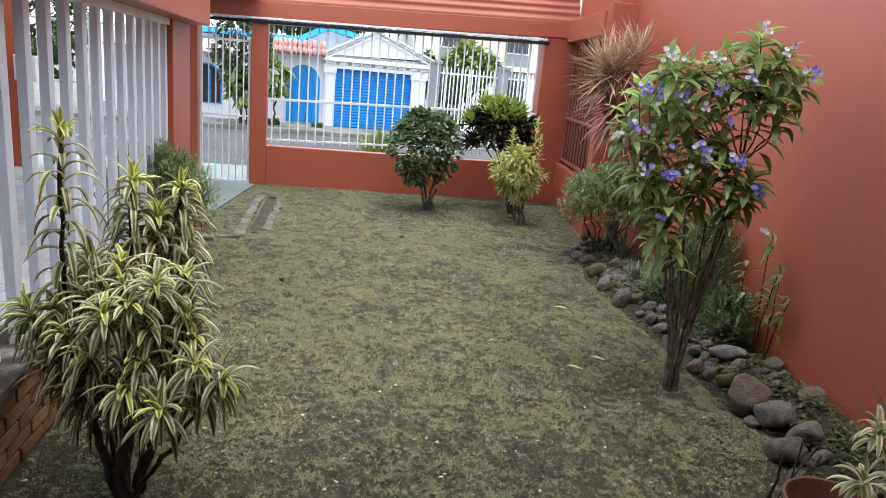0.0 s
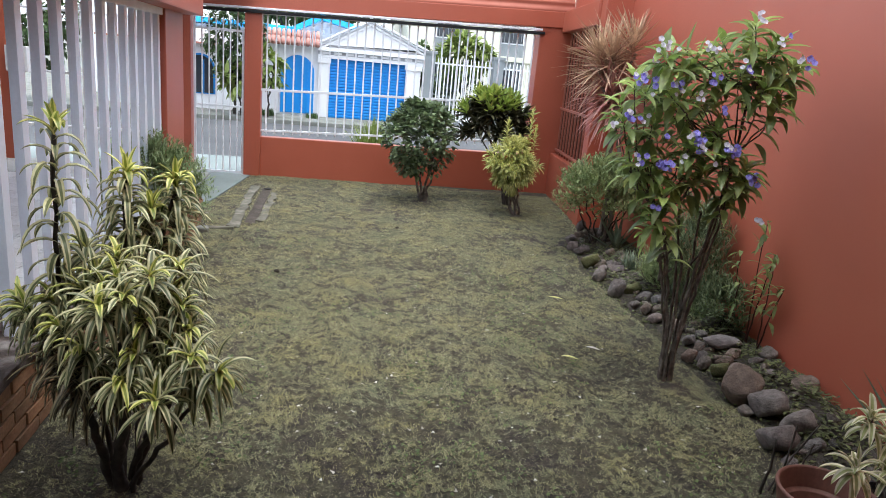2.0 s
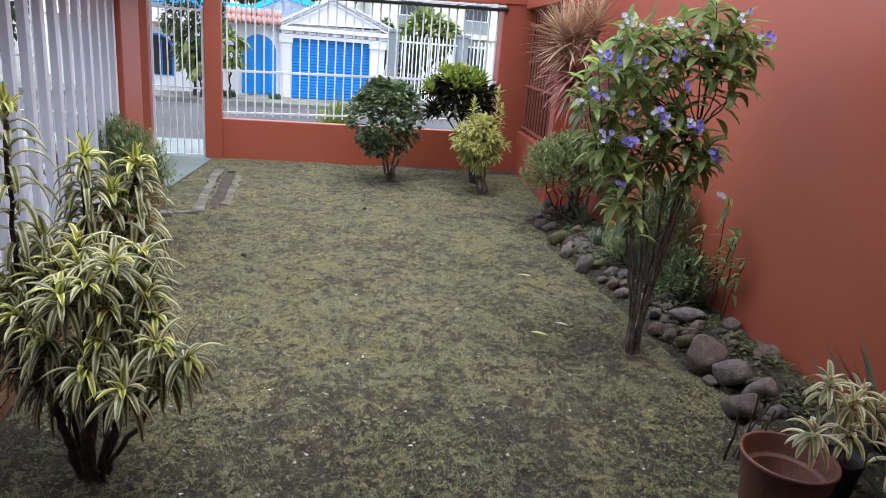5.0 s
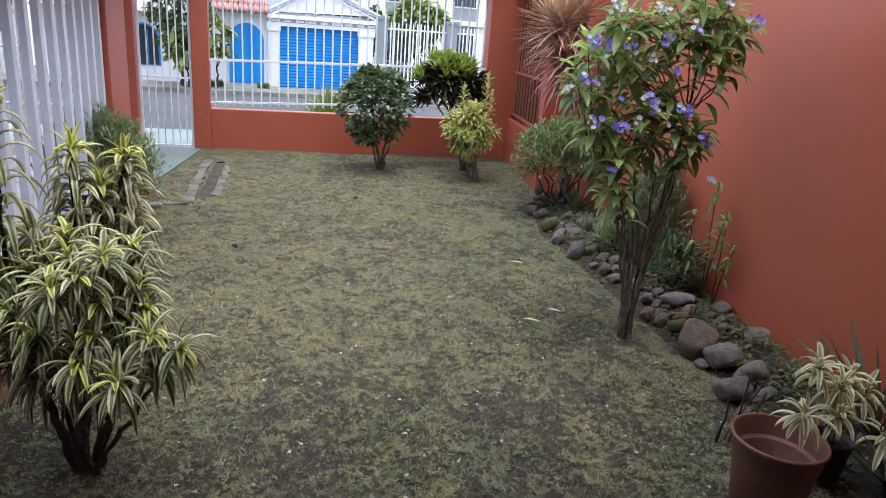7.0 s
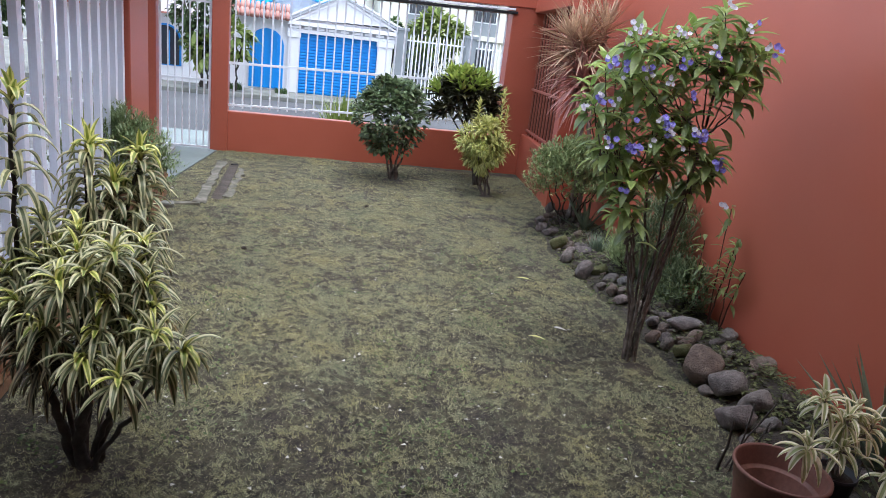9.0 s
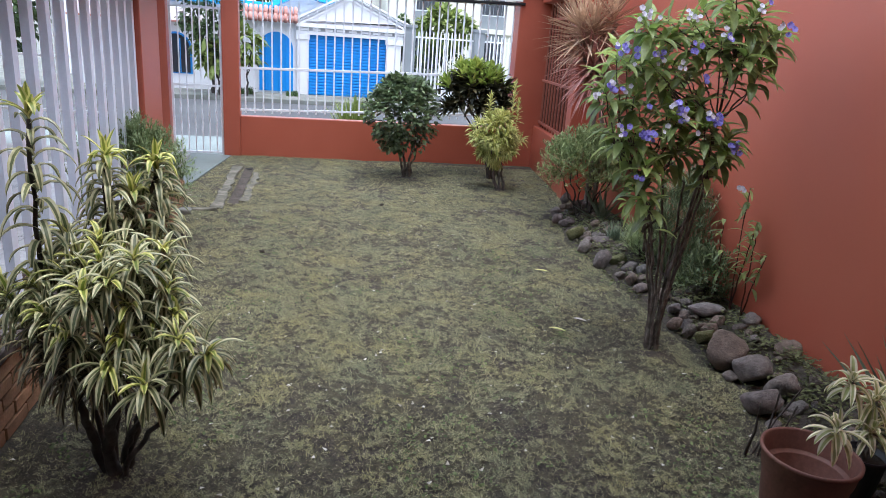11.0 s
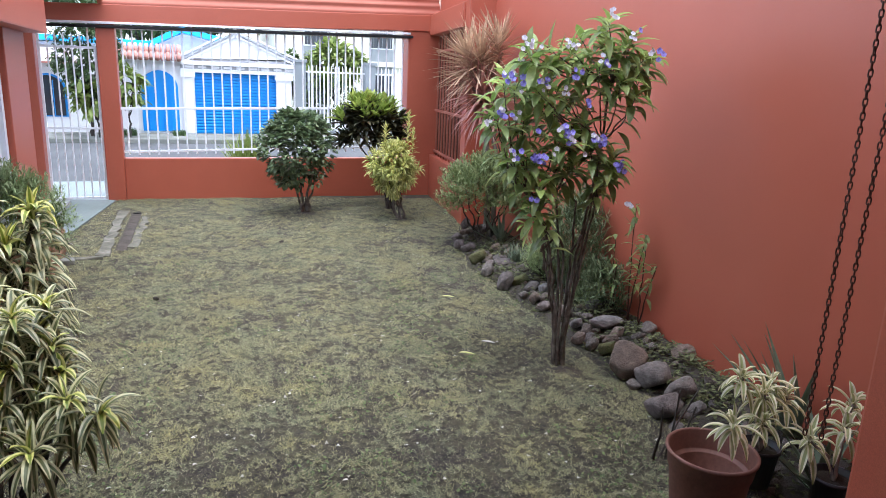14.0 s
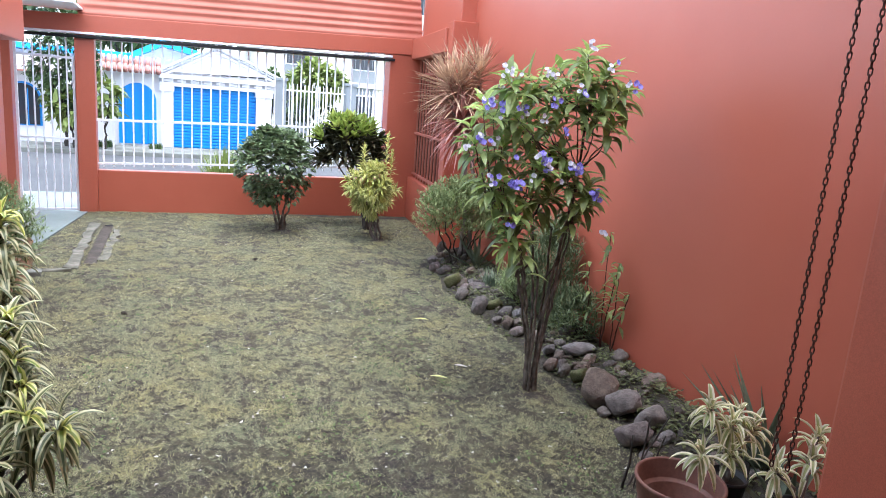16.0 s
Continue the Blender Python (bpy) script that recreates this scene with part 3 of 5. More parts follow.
vs = [bm.verts.new(c) for c in ((-1.62, 0.0, 2.03), (1.46, 0.0, 2.1), (-0.15, 0.0, 2.78), (-1.62, 5.0, 2.03), (1.46, 5.0, 2.1), (-0.15, 5.0, 2.78))]
for f in ((0, 1, 2), (5, 4, 3), (0, 2, 5, 3), (1, 4, 5, 2), (0, 3, 4, 1)):
    bm.faces.new([vs[i] for i in f])
part("gable", bm, M_HOUSE, house)
for a, b in (((-1.72, 2.0), (-0.15, 2.84)), ((-0.15, 2.84), (1.56, 2.1))):
    for k in range(3):
        bm = bmesh.new()
        d = Vector((b[0] - a[0], 0, b[1] - a[1]))
        box(bm, 0, d.length, -0.12 + k * 0.03, 0.05, -0.02 - k * 0.075, 0.035 - k * 0.075, 0.006)
        part("gable_moulding", bm, M_MOULD if k == 1 else M_HOUSE, house, m=pose(a[0], 0, a[1]) @ Matrix.Rotation(-math.atan2(d.z, d.x), 4, "Y"))
for z0, z1, o, mt in ((1.66, 1.76, 0.0, M_HOUSE), (1.76, 1.86, 0.06, M_MOULD), (1.86, 1.97, -0.1, M_HOUSE)):
    boxed("entablature", (-1.62, 1.46, o - 0.02, 0.26, z0, z1), mt, house)
for i in range(9):
    boxed("dentil", (-1.5 + i * 0.34, -1.28 + i * 0.34, -0.03, 0.1, 1.775, 1.845), M_HOUSE, house)
for x0, x1 in ((-1.58, -1.28), (0.96, 1.38)):
    boxed("pilaster", (x0, x1, 0.0, 0.28, -0.1, 1.52), M_HOUSE, house)
    boxed("capital", (x0 - 0.04, x1 + 0.04, -0.05, 0.28, 1.52, 1.66), M_HOUSE, house, bevel=0.01)
shut = boxed("garage_shutter", (-1.28, 0.96, 0.2, 0.26, -0.05, 1.66), M_BLUE, house, "bright blue steel roller shutter", bevel=0)
me_s = None
for i in range(19):
    if me_s is None:
        bm = bmesh.new()
        box(bm, -1.27, 0.95, 0.155, 0.205, 0.0, 0.066, 0.016)
        o = part("slat", bm, M_BLUE, shut)
        me_s = o.data
    else:
        o = new("slat", me_s)
        o.parent = shut
    o.location.z = 0.0 + i * 0.087


def arched(bm, x0, x1, z0, z1, y0, y1):
    r, cx = (x1 - x0) / 2, (x0 + x1) / 2
    pts = [(x0, z0), (x1, z0)] + [(cx + r * math.cos(math.pi * k / 14), z1 - r + r * math.sin(math.pi * k / 14)) for k in range(15)]
    f = bm.faces.new([bm.verts.new((x, y0, z)) for x, z in pts])
    g = bmesh.ops.extrude_face_region(bm, geom=[f])
    bmesh.ops.translate(bm, vec=(0, y1 - y0, 0), verts=[v for v in g["geom"] if isinstance(v, bmesh.types.BMVert)])


for nm, x0, x1, z0, z1, lab in (("door", -2.64, -1.70, 0.05, 1.68, "arched bright blue wooden door"), ("window", -5.25, -4.5, 0.42, 1.45, "arched window with a blue frame")):
    bm = bmesh.new()
    arched(bm, x0 - 0.05, x1 + 0.05, z0 - 0.03, z1 + 0.05, 0.07, 0.1)
    d = part(nm, bm, M_HOUSE if nm == "door" else M_BLUE, house, lab)
    bm = bmesh.new()
    arched(bm, x0, x1, z0, z1, 0.03, 0.07)
    leafd = part("leaf" if nm == "door" else "pane", bm, M_BLUE if nm == "door" else M_GLASS, d)
    for k in range(1, 5 if nm == "door" else 3):
        xx = x0 + k * (x1 - x0) / (5 if nm == "door" else 3)
        boxed("mullion", (xx - 0.012, xx + 0.012, 0.005, 0.03, z0, z1 - 0.12), M_BLUE, d, bevel=0)
canopy = boxed("tile_canopy", (-3.3, -1.58, -0.35, 0.1, 1.93, 1.97), M_HOUSE, house, "small canopy of clay roof tiles")
for row in range(2):
    me_s = None
    for i in range(13):
        if me_s is None:
            bm = bmesh.new()
            cyl(bm, (0, -0.40, 0), (0, -0.20, 0.20), 0.066, 0.05, 10)
            o = part("roof_tile", bm, M_ROOFTILE, canopy, smooth=True)
            me_s = o.data
        else:
            o = new("roof_tile", me_s)
            o.parent = canopy
        o.location = (-3.24 + i * 0.134, row * 0.17, 1.97 + row * 0.17)
boxed("tile_canopy", (-7.5, -4.1, -0.3, 0.1, 1.75, 1.8), M_ROOFTILE, house, "small canopy of clay roof tiles")
back = thing("blue_roofed_house", "white house with a bright blue sheet roof behind the garage", "house", FRONT @ pose(0, 14.5, 0))
boxed("wall", (-9, -0.2, 0.6, 6, -0.1, 2.42), M_HOUSE, back)
bm = bmesh.new()
f = bm.faces.new([bm.verts.new((x, 0.6, z)) for x, z in ((-2.5, 2.42), (-0.2, 2.42), (-0.2, 2.62), (-1.6, 2.95), (-2.5, 2.5))])
g = bmesh.ops.extrude_face_region(bm, geom=[f])
bmesh.ops.translate(bm, vec=(0, 5.3, 0), verts=[v for v in g["geom"] if isinstance(v, bmesh.types.BMVert)])
part("gable", bm, M_HOUSE, back)
for a, b in (((-6.5, 2.62), (-2.5, 2.56)), ((-2.62, 2.53), (-1.6, 3.05)), ((-1.6, 3.05), (0.2, 2.66))):
    bm = bmesh.new()
    d = Vector((b[0] - a[0], 0, b[1] - a[1]))
    box(bm, 0, d.length, -0.2, 6, -0.17, 0.0, 0.01)
    part("roof", bm, M_ROOFBLUE, back, m=pose(a[0], 0, a[1]) @ Matrix.Rotation(-math.atan2(d.z, d.x), 4, "Y"))
boxed("window", (-2.62, -2.3, 0.55, 0.6, 2.05, 2.36), M_GLASS, back)

# white street fence with grey posts, to the right of the garage
sf = thing("street_fence", "white-painted bar fence between grey posts across the street", "fence", H)
for x0, x1, z1 in ((1.46, 1.78, 2.05), (3.55, 3.85, 2.05), (5.3, 5.6, 2.1)):
    p = boxed("post", (x0, x1, -0.1, 0.25, -0.1, z1), M_GREY, sf)
    boxed("post_cap", (x0 - 0.04, x1 + 0.04, -0.14, 0.29, z1, z1 + 0.08), M_GREY, p)
for x0, x1 in ((1.78, 3.55), (3.85, 5.3)):
    for z in (0.15, 0.75, 1.78):
        boxed("rail", (x0, x1, 0.05, 0.09, z, z + 0.045), M_WHITE, sf)
    k = int((x1 - x0) / 0.105)
    for i in range(1, k):
        u = x0 + i * (x1 - x0) / k
        bm = bmesh.new()
        box(bm, u - 0.016, u + 0.016, 0.04, 0.07, 0.1, 1.92, 0)
        cyl(bm, (u, 0.055, 1.92), (u, 0.055, 2.0), 0.02, 0.002, 6)
        part("bar", bm, M_WHITE, sf)
boxed("low_wall", (1.78, 5.3, 0.0, 0.2, -0.1, 0.12), M_GREY, sf)
apt = thing("apartment_building", "cream apartment block with dark barred windows", "building", FRONT @ pose(0, 19, 0))
boxed("wall", (1.8, 16, 0, 8, -0.1, 9.0), M_CREAM, apt, bevel=0.03)
for x0, x1 in ((2.92, 4.03), (5.68, 6.72)):
    boxed("stair_shaft", (x0, x1, -0.03, 0, -0.1, 9.0), M_GREY, apt)
for z in (0.6, 2.9, 5.4):
    for x in (3.0, 5.75, 8.4, 9.8, 11.4):
        w = boxed("window", (x - 0.05, x + 0.95, -0.04, 0.02, z - 0.05, z + 1.25), M_WHITE, apt)
        boxed("pane", (x, x + 0.9, -0.06, -0.03, z, z + 1.2), M_GLASS, w, bevel=0)
        for k in range(5):
            boxed("bar", (x + 0.08 + k * 0.18, x + 0.1 + k * 0.18, -0.1, -0.07, z, z + 1.2), M_GREY, w, bevel=0)
    boxed("ledge", (1.8, 16, -0.2, 0, z + 1.55, z + 1.75), M_CREAM, apt)


# bare soil round the stems of the shrubs
for x, y, r in ((0.13, 8.72, 0.42), (1.3, 8.25, 0.40), (1.62, 3.66, 0.24), (-1.08, 2.35, 0.45)):
    bm = bmesh.new()
    c = bm.verts.new((0, 0, 0.016))
    ring_v = []
    for k in range(28):
        a = k / 28 * 2 * math.pi
        q = r * (1 + 0.45 * noise.noise(Vector((math.cos(a) * 1.5 + x, math.sin(a) * 1.5 + y, 1))))
        ring_v.append(bm.verts.new((q * math.cos(a), q * 0.75 * math.sin(a), -0.012)))
    for k in range(28):
        bm.faces.new((c, ring_v[k], ring_v[(k + 1) % 28]))
    bmesh.ops.subdivide_edges(bm, edges=bm.edges[:], cuts=3, use_grid_fill=True)
    for v in bm.verts:
        v.co.z += 0.01 * noise.noise(v.co * 14 + Vector((x, y, 0)))
    tagged(part("soil_patch", bm, M_SOIL, smooth=True, m=pose(x, y, 0)), "bare dark soil showing through the lawn", "soil", kind="structure")


# ---- plants ----
rnd = random.Random(7)


def wall_at(y):
    return XW + 0.03 * (7.9 - y) if y < 7.9 else XG


STRAP = (0.5, 0.9, 1.0, 0.95, 0.8, 0.5, 0.0)
ARCH = (0.6, 0.85, 1.0, 1.0, 0.95, 0.82, 0.52, 0.0)
OVAL = (0.12, 0.75, 1.0, 0.85, 0.5, 0.0)
SPIKE = (0.9, 1.0, 0.8, 0.0)


def rosette(lv, tip, way, n, length, width, column=0.06, droop=0.9, shape=STRAP, mats=(0, 1), spread=(0.15, 1.35), world=Matrix(), fold=0.25, young=0.3, sag=0.35):
    """Leaves in a spiral round the end of a stem: young ones upright at the tip, old ones drooping below."""
    tip, way = Vector(tip), Vector(way).normalized()
    a = way.orthogonal().normalized()
    b = way.cross(a)
    ph = rnd.uniform(0, 6.28)
    for i in range(n):
        s = (i + 0.5) / n
        az = ph + i * 2.39996 + rnd.uniform(-0.25, 0.25)
        lean = spread[0] + (spread[1] - spread[0]) * s ** 0.8 + rnd.uniform(-0.15, 0.15)
        d = way * math.cos(lean) + (a * math.cos(az) + b * math.sin(az)) * math.sin(lean)
        ln = length * rnd.uniform(0.75, 1.15) * (0.6 + 0.4 * min(1, s * 3))
        p = tip - way * column * s
        e = world @ (p + d * ln)
        if e.x > wall_at(e.y) - 0.02:
            d.x = -abs(d.x) * 0.6
        lv.leaf(p, d, ln, width * rnd.uniform(0.85, 1.15), droop * rnd.uniform(0.6, 1.3) * (sag + (1 - sag) * s), shape=shape, fold=fold, mi=mats[0] if s < young else mats[1])


def stem(name, pts, r0, r1, parent, mat, n=7, wob=0.02):
    """A bent stem through points, with small irregularities."""
    out, rad = [], []
    pts = [Vector(p) for p in pts]
    steps = 5
    for i in range(len(pts) - 1):
        for k in range(steps):
            t = k / steps
            p = pts[i].lerp(pts[i + 1], t)
            out.append(p + Vector((rnd.uniform(-wob, wob), rnd.uniform(-wob, wob), 0)) * (1 if i + k else 0))
    out.append(pts[-1])
    for i in range(len(out)):
        rad.append((r0 + (r1 - r0) * i / (len(out) - 1)) * rnd.uniform(0.9, 1.12))
    bm = bmesh.new()
    tube(bm, out, rad, n)
    return part(name, bm, mat, parent, smooth=True)


# cream-edged dracaena by the fence
W = pose(-1.09, 2.40, -0.025)
song = thing("variegated_dracaena", "tall bushy dracaena with cream-edged strap leaves and dark trunks", "shrub", W)
trunks = [(((0.04, -0.02, -0.03), (0.04, -0.04, 0.16), (0.09, -0.10, 0.42), (0.10, -0.12, 0.70)), 0.031),
          (((0.01, 0.0, -0.03), (-0.01, -0.04, 0.15), (-0.03, -0.10, 0.34), (-0.12, -0.05, 0.62)), 0.024),
          (((0.06, -0.01, -0.03), (0.10, -0.04, 0.16), (0.20, -0.10, 0.36), (0.30, -0.18, 0.56)), 0.015),
          (((0.06, 0.01, -0.03), (0.12, 0.0, 0.18), (0.18, -0.06, 0.40), (0.22, -0.12, 0.72)), 0.013),
          (((0.05, -0.03, -0.03), (0.13, -0.06, 0.15), (0.26, -0.10, 0.33), (0.40, -0.16, 0.58)), 0.011),
          (((0.02, 0.01, -0.03), (-0.02, 0.0, 0.3), (-0.14, 0.03, 0.6), (-0.20, 0.05, 0.92), (-0.18, 0.05, 1.40)), 0.010),
          (((0.03, 0.02, -0.03), (0.02, 0.1, 0.4), (-0.05, 0.28, 0.8), (-0.06, 0.35, 1.18)), 0.011),
          (((0.05, 0.02, -0.03), (0.06, 0.15, 0.4), (0.04, 0.36, 0.8), (0.10, 0.45, 1.14)), 0.011)]
for t, r in trunks:
    stem("trunk", t, r, min(0.011, r * 0.7), song, M_BARK, 9, 0.010)
lv = Leaves()
crowns = [(-0.13, -0.10, 0.74), (-0.32, 0.05, 0.73), (-0.38, 0.10, 0.75), (0.06, -0.05, 0.92), (0.25, 0.05, 0.94), (0.20, -0.10, 0.95), (-0.17, 0.20, 0.95), (0.19, -0.15, 0.80),
          (0.0, 0.10, 0.95), (0.06, -0.20, 0.86), (-0.03, -0.15, 0.68), (0.15, -0.25, 0.62), (0.28, -0.30, 0.58), (0.37, -0.20, 0.70), (0.47, -0.20, 0.65), (0.26, -0.10, 0.70),
          (0.18, -0.20, 0.70), (0.38, -0.15, 0.58), (0.29, -0.05, 0.82), (0.14, -0.18, 0.90), (-0.19, 0.10, 0.84), (-0.06, 0.05, 0.89), (0.23, 0.0, 0.86), (-0.20, 0.0, 0.80),
          (0.33, -0.10, 0.76), (-0.30, 0.08, 0.64), (0.12, 0.12, 0.88), (-0.10, 0.16, 0.86)]
for c in crowns:
    way = Vector((c[0] * 1.0 - 0.05 + rnd.uniform(-0.25, 0.25), c[1] - 0.22 + rnd.uniform(-0.15, 0.1), 0.75))
    rosette(lv, c, way, 24, 0.155, 0.024, 0.07, 2.7, sag=0.6, shape=ARCH, spread=(0.25, 1.45), world=W, young=0.16)
for i in range(14):
    d = around(rnd.uniform(0, 6.28), rnd.uniform(-0.4, 0.9))
    c = Vector((0.03 + d.x * 0.2, 0.06 + d.y * 0.16, 0.76 + d.z * 0.14))
    rosette(lv, c, d + Vector((0, -0.1, 0.5)), 16, 0.15, 0.023, 0.10, 2.7, shape=ARCH, world=W, young=0.12)
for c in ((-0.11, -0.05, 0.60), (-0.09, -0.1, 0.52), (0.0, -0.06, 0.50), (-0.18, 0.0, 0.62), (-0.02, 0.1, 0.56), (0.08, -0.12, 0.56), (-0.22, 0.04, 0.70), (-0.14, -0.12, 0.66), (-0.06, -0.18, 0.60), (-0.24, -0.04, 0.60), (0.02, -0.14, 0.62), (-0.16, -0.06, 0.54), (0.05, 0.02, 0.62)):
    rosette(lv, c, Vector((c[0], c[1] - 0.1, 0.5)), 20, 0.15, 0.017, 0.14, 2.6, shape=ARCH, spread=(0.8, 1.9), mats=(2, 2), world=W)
for top, ln, n in (((-0.06, 0.35, 1.23), 0.50, 96), ((0.10, 0.45, 1.20), 0.50, 96), ((0.03, 0.36, 1.08), 0.36, 44), ((-0.18, 0.05, 1.43), 0.64, 42)):
    rosette(lv, top, (0.02, -0.02, 1), n, 0.195, 0.028, ln, 3.6, shape=ARCH, spread=(0.5, 1.15), young=0.08, world=W, sag=0.85)
    rosette(lv, (top[0], top[1], top[2] + 0.02), (0.02, -0.05, 1), 9, 0.11, 0.024, 0.05, 1.2, shape=ARCH, spread=(0.08, 0.75), young=1.1, world=W)
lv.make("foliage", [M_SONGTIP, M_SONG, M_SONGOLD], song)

stump = thing("stump", "short dead dracaena stump beside the brick wall", "stump", pose(-1.50, 3.05, 0))
stem("trunk", [(0, 0, -0.03), (-0.02, 0.01, 0.12), (-0.03, 0.02, 0.26)], 0.03, 0.022, stump, M_BARK, 9, 0.004)

# soft green shrub at the fence's end
def feathery(name, label, x, y, z, rx, ry, rz, n, mat, leaf=(0.035, 0.008), stems=6, base_z=0.0, lift=0.5):
    W = pose(x, y, 0)
    th = thing(name, label, "shrub", W)
    lv = Leaves()
    for i in range(stems):
        az = i / stems * 6.28
        stem("stem", [(0.03 * math.cos(az), 0.03 * math.sin(az), base_z - 0.03), (rx * 0.4 * math.cos(az), ry * 0.4 * math.sin(az), z * 0.55), (rx * 0.7 * math.cos(az), ry * 0.7 * math.sin(az), z)], 0.012, 0.004, th, M_BARK, 5)
    for i in range(n):
        d = around(rnd.uniform(0, 6.28), rnd.uniform(-0.7, 1.5))
        rr = rnd.uniform(0.25, 1.0) ** 0.6
        p = Vector((d.x * rx * rr, d.y * ry * rr, z + d.z * rz * rr))
        g = (d + Vector((0, 0, lift))).normalized()
        ln = rnd.uniform(0.07, 0.14)
        for k in range(11):
            q = p + g * ln * k / 10
            s = Vector((rnd.uniform(-1, 1), rnd.uniform(-1, 1), rnd.uniform(-0.4, 0.8)))
            e = W @ q
            if e.x > wall_at(e.y) - 0.03:
                continue
            lv.leaf(q, s + g * 0.6, leaf[0] * rnd.uniform(0.6, 1.3), leaf[1], 0.3, shape=(0.5, 1, 0.0), fold=0.1)
    lv.make("foliage", mat, th)
    return th


feathery("juniper_bush", "soft fine-leaved green bush beside the fence post", -2.10, 5.50, 0.56, 0.42, 0.34, 0.36, 1300, M_JUNIPER, (0.045, 0.011), base_z=0.2)
pt = thing("orange_flower_pot", "small orange clay pot on the brick wall", "flower pot", pose(-2.14, 6.05, 0.365))
bm = bmesh.new()
cyl(bm, (0, 0, 0.0), (0, 0, 0.15), 0.06, 0.08, 20)
part("body", bm, M_ROOFTILE, pt)
bm = bmesh.new()
cyl(bm, (0, 0, 0.15), (0, 0, 0.18), 0.088, 0.088, 20)
part("rim", bm, M_ROOFTILE, pt)

# round dark bush
W = pose(0.137, 8.77, 0)
bush = thing("round_bush", "rounded dense dark green bush with several slim trunks", "shrub", W)
for i in range(6):
    az = i * 1.05
    stem("trunk", [(0.02 * math.cos(az), 0.02 * math.sin(az), -0.03), (0.08 * math.cos(az), 0.08 * math.sin(az), 0.25), (0.26 * math.cos(az), 0.26 * math.sin(az), 0.75)], 0.02, 0.006, bush, M_BARKGREY, 6)
lv = Leaves()
def bush_radius(z):
    """Half width of the round bush at height z."""
    prof = ((0.15, 0.05), (0.28, 0.22), (0.45, 0.30), (0.70, 0.38), (0.92, 0.43), (1.06, 0.39), (1.16, 0.28), (1.24, 0.1))
    for (z0, r0), (z1, r1) in zip(prof, prof[1:]):
        if z <= z1:
            return r0 + (r1 - r0) * (z - z0) / (z1 - z0)
    return 0.1


for i in range(620):
    az, z = rnd.uniform(0, 6.28), 0.33 + 0.90 * rnd.random() ** 0.65
    lump = 1 + 0.42 * noise.noise(Vector((math.cos(az) * 1.6, math.sin(az) * 1.6, z * 3.2)))
    r = bush_radius(z) * lump * rnd.uniform(0.02, 1.0) ** 0.45
    d = Vector((math.cos(az), math.sin(az), (z - 0.65) * 1.6)).normalized()
    p = Vector((-0.09 + 0.12 * max(0, 0.6 - z) + r * math.cos(az), r * math.sin(az), z + 0.05 * noise.noise(Vector((az * 2, z * 4, 1)))))
    for k in range(5):
        w = d + Vector((rnd.uniform(-1, 1), rnd.uniform(-1, 1), rnd.uniform(-0.8, 0.7))) * 0.9
        lv.leaf(p + w * 0.025, w, rnd.uniform(0.055, 0.095), rnd.uniform(0.042, 0.066), 0.7, shape=OVAL, fold=0.2)
lv.make("foliage", M_BUSH, bush)

# yellow-green variegated shrub
W = pose(1.31, 8.33, 0)
yel = thing("yellow_variegated_shrub", "yellow-green variegated shrub with narrow leaves and upright sprigs", "shrub", W)
for i in range(5):
    az = i * 1.26
    stem("trunk", [(0.05 * math.cos(az), 0.05 * math.sin(az), -0.03), (0.05 * math.cos(az) - 0.05, 0.06 * math.sin(az), 0.25), (0.12 * math.cos(az) - 0.1, 0.14 * math.sin(az), 0.6)], 0.017, 0.006, yel, M_BARKGREY, 6)
lv = Leaves()
for i in range(125):
    d = around(rnd.uniform(0, 6.28), math.asin(rnd.uniform(-0.95, 1)))
    k = (1.0 if d.z > -0.2 else 1.1 + 0.55 * d.z) * rnd.uniform(0.5, 1.0)
    p = Vector((-0.09 + d.x * 0.345 * k, d.y * 0.32 * k, 0.62 + d.z * 0.32))
    rosette(lv, p, d + Vector((0, 0, 0.4)), 13, 0.13, 0.030, 0.07, 1.3, world=W)
for c, h, l in (((-0.20, 0, 1.15), 0.26, 0.11), ((0.09, 0.05, 1.30), 0.46, 0.11), ((0.16, 0.1, 1.1), 0.3, 0.1)):
    rosette(lv, c, (0.02, 0, 1), 34, l, 0.022, h, 0.8, spread=(0.2, 1.3), world=W)
lv.make("foliage", [M_YELLOW, M_YELLOW], yel)

# broad-leaved dark shrub with lime tops
W = pose(1.02, 9.22, 0)
cro = thing("croton_shrub", "broad-leaved shrub, lime green on top and dark purple beneath", "shrub", W)
for i in range(6):
    az = i * 1.05
    stem("trunk", [(0.26 + 0.03 * math.cos(az), -0.28 + 0.03 * math.sin(az), -0.03), (0.2 + 0.1 * math.cos(az), -0.16 + 0.06 * math.sin(az), 0.5), (0.33 * math.cos(az), 0.25 * math.sin(az), 1.05)], 0.016, 0.006, cro, M_BARK, 6)
lv = Leaves()
for i in range(46):
    az, r = rnd.uniform(0, 6.28), math.sqrt(rnd.uniform(0, 1))
    p = Vector((0.46 * r * math.cos(az), 0.30 * r * math.sin(az), 1.42 - 0.24 * r * r + rnd.uniform(-0.07, 0.05)))
    rosette(lv, p, (0.8 * r * math.cos(az), 0.5 * r * math.sin(az), 1), 13, 0.22, 0.058, 0.10, 0.35, shape=(0.3, 0.75, 1.0, 0.7, 0.0), mats=(1, 0), spread=(0.08, 1.2), young=0.6, world=W)
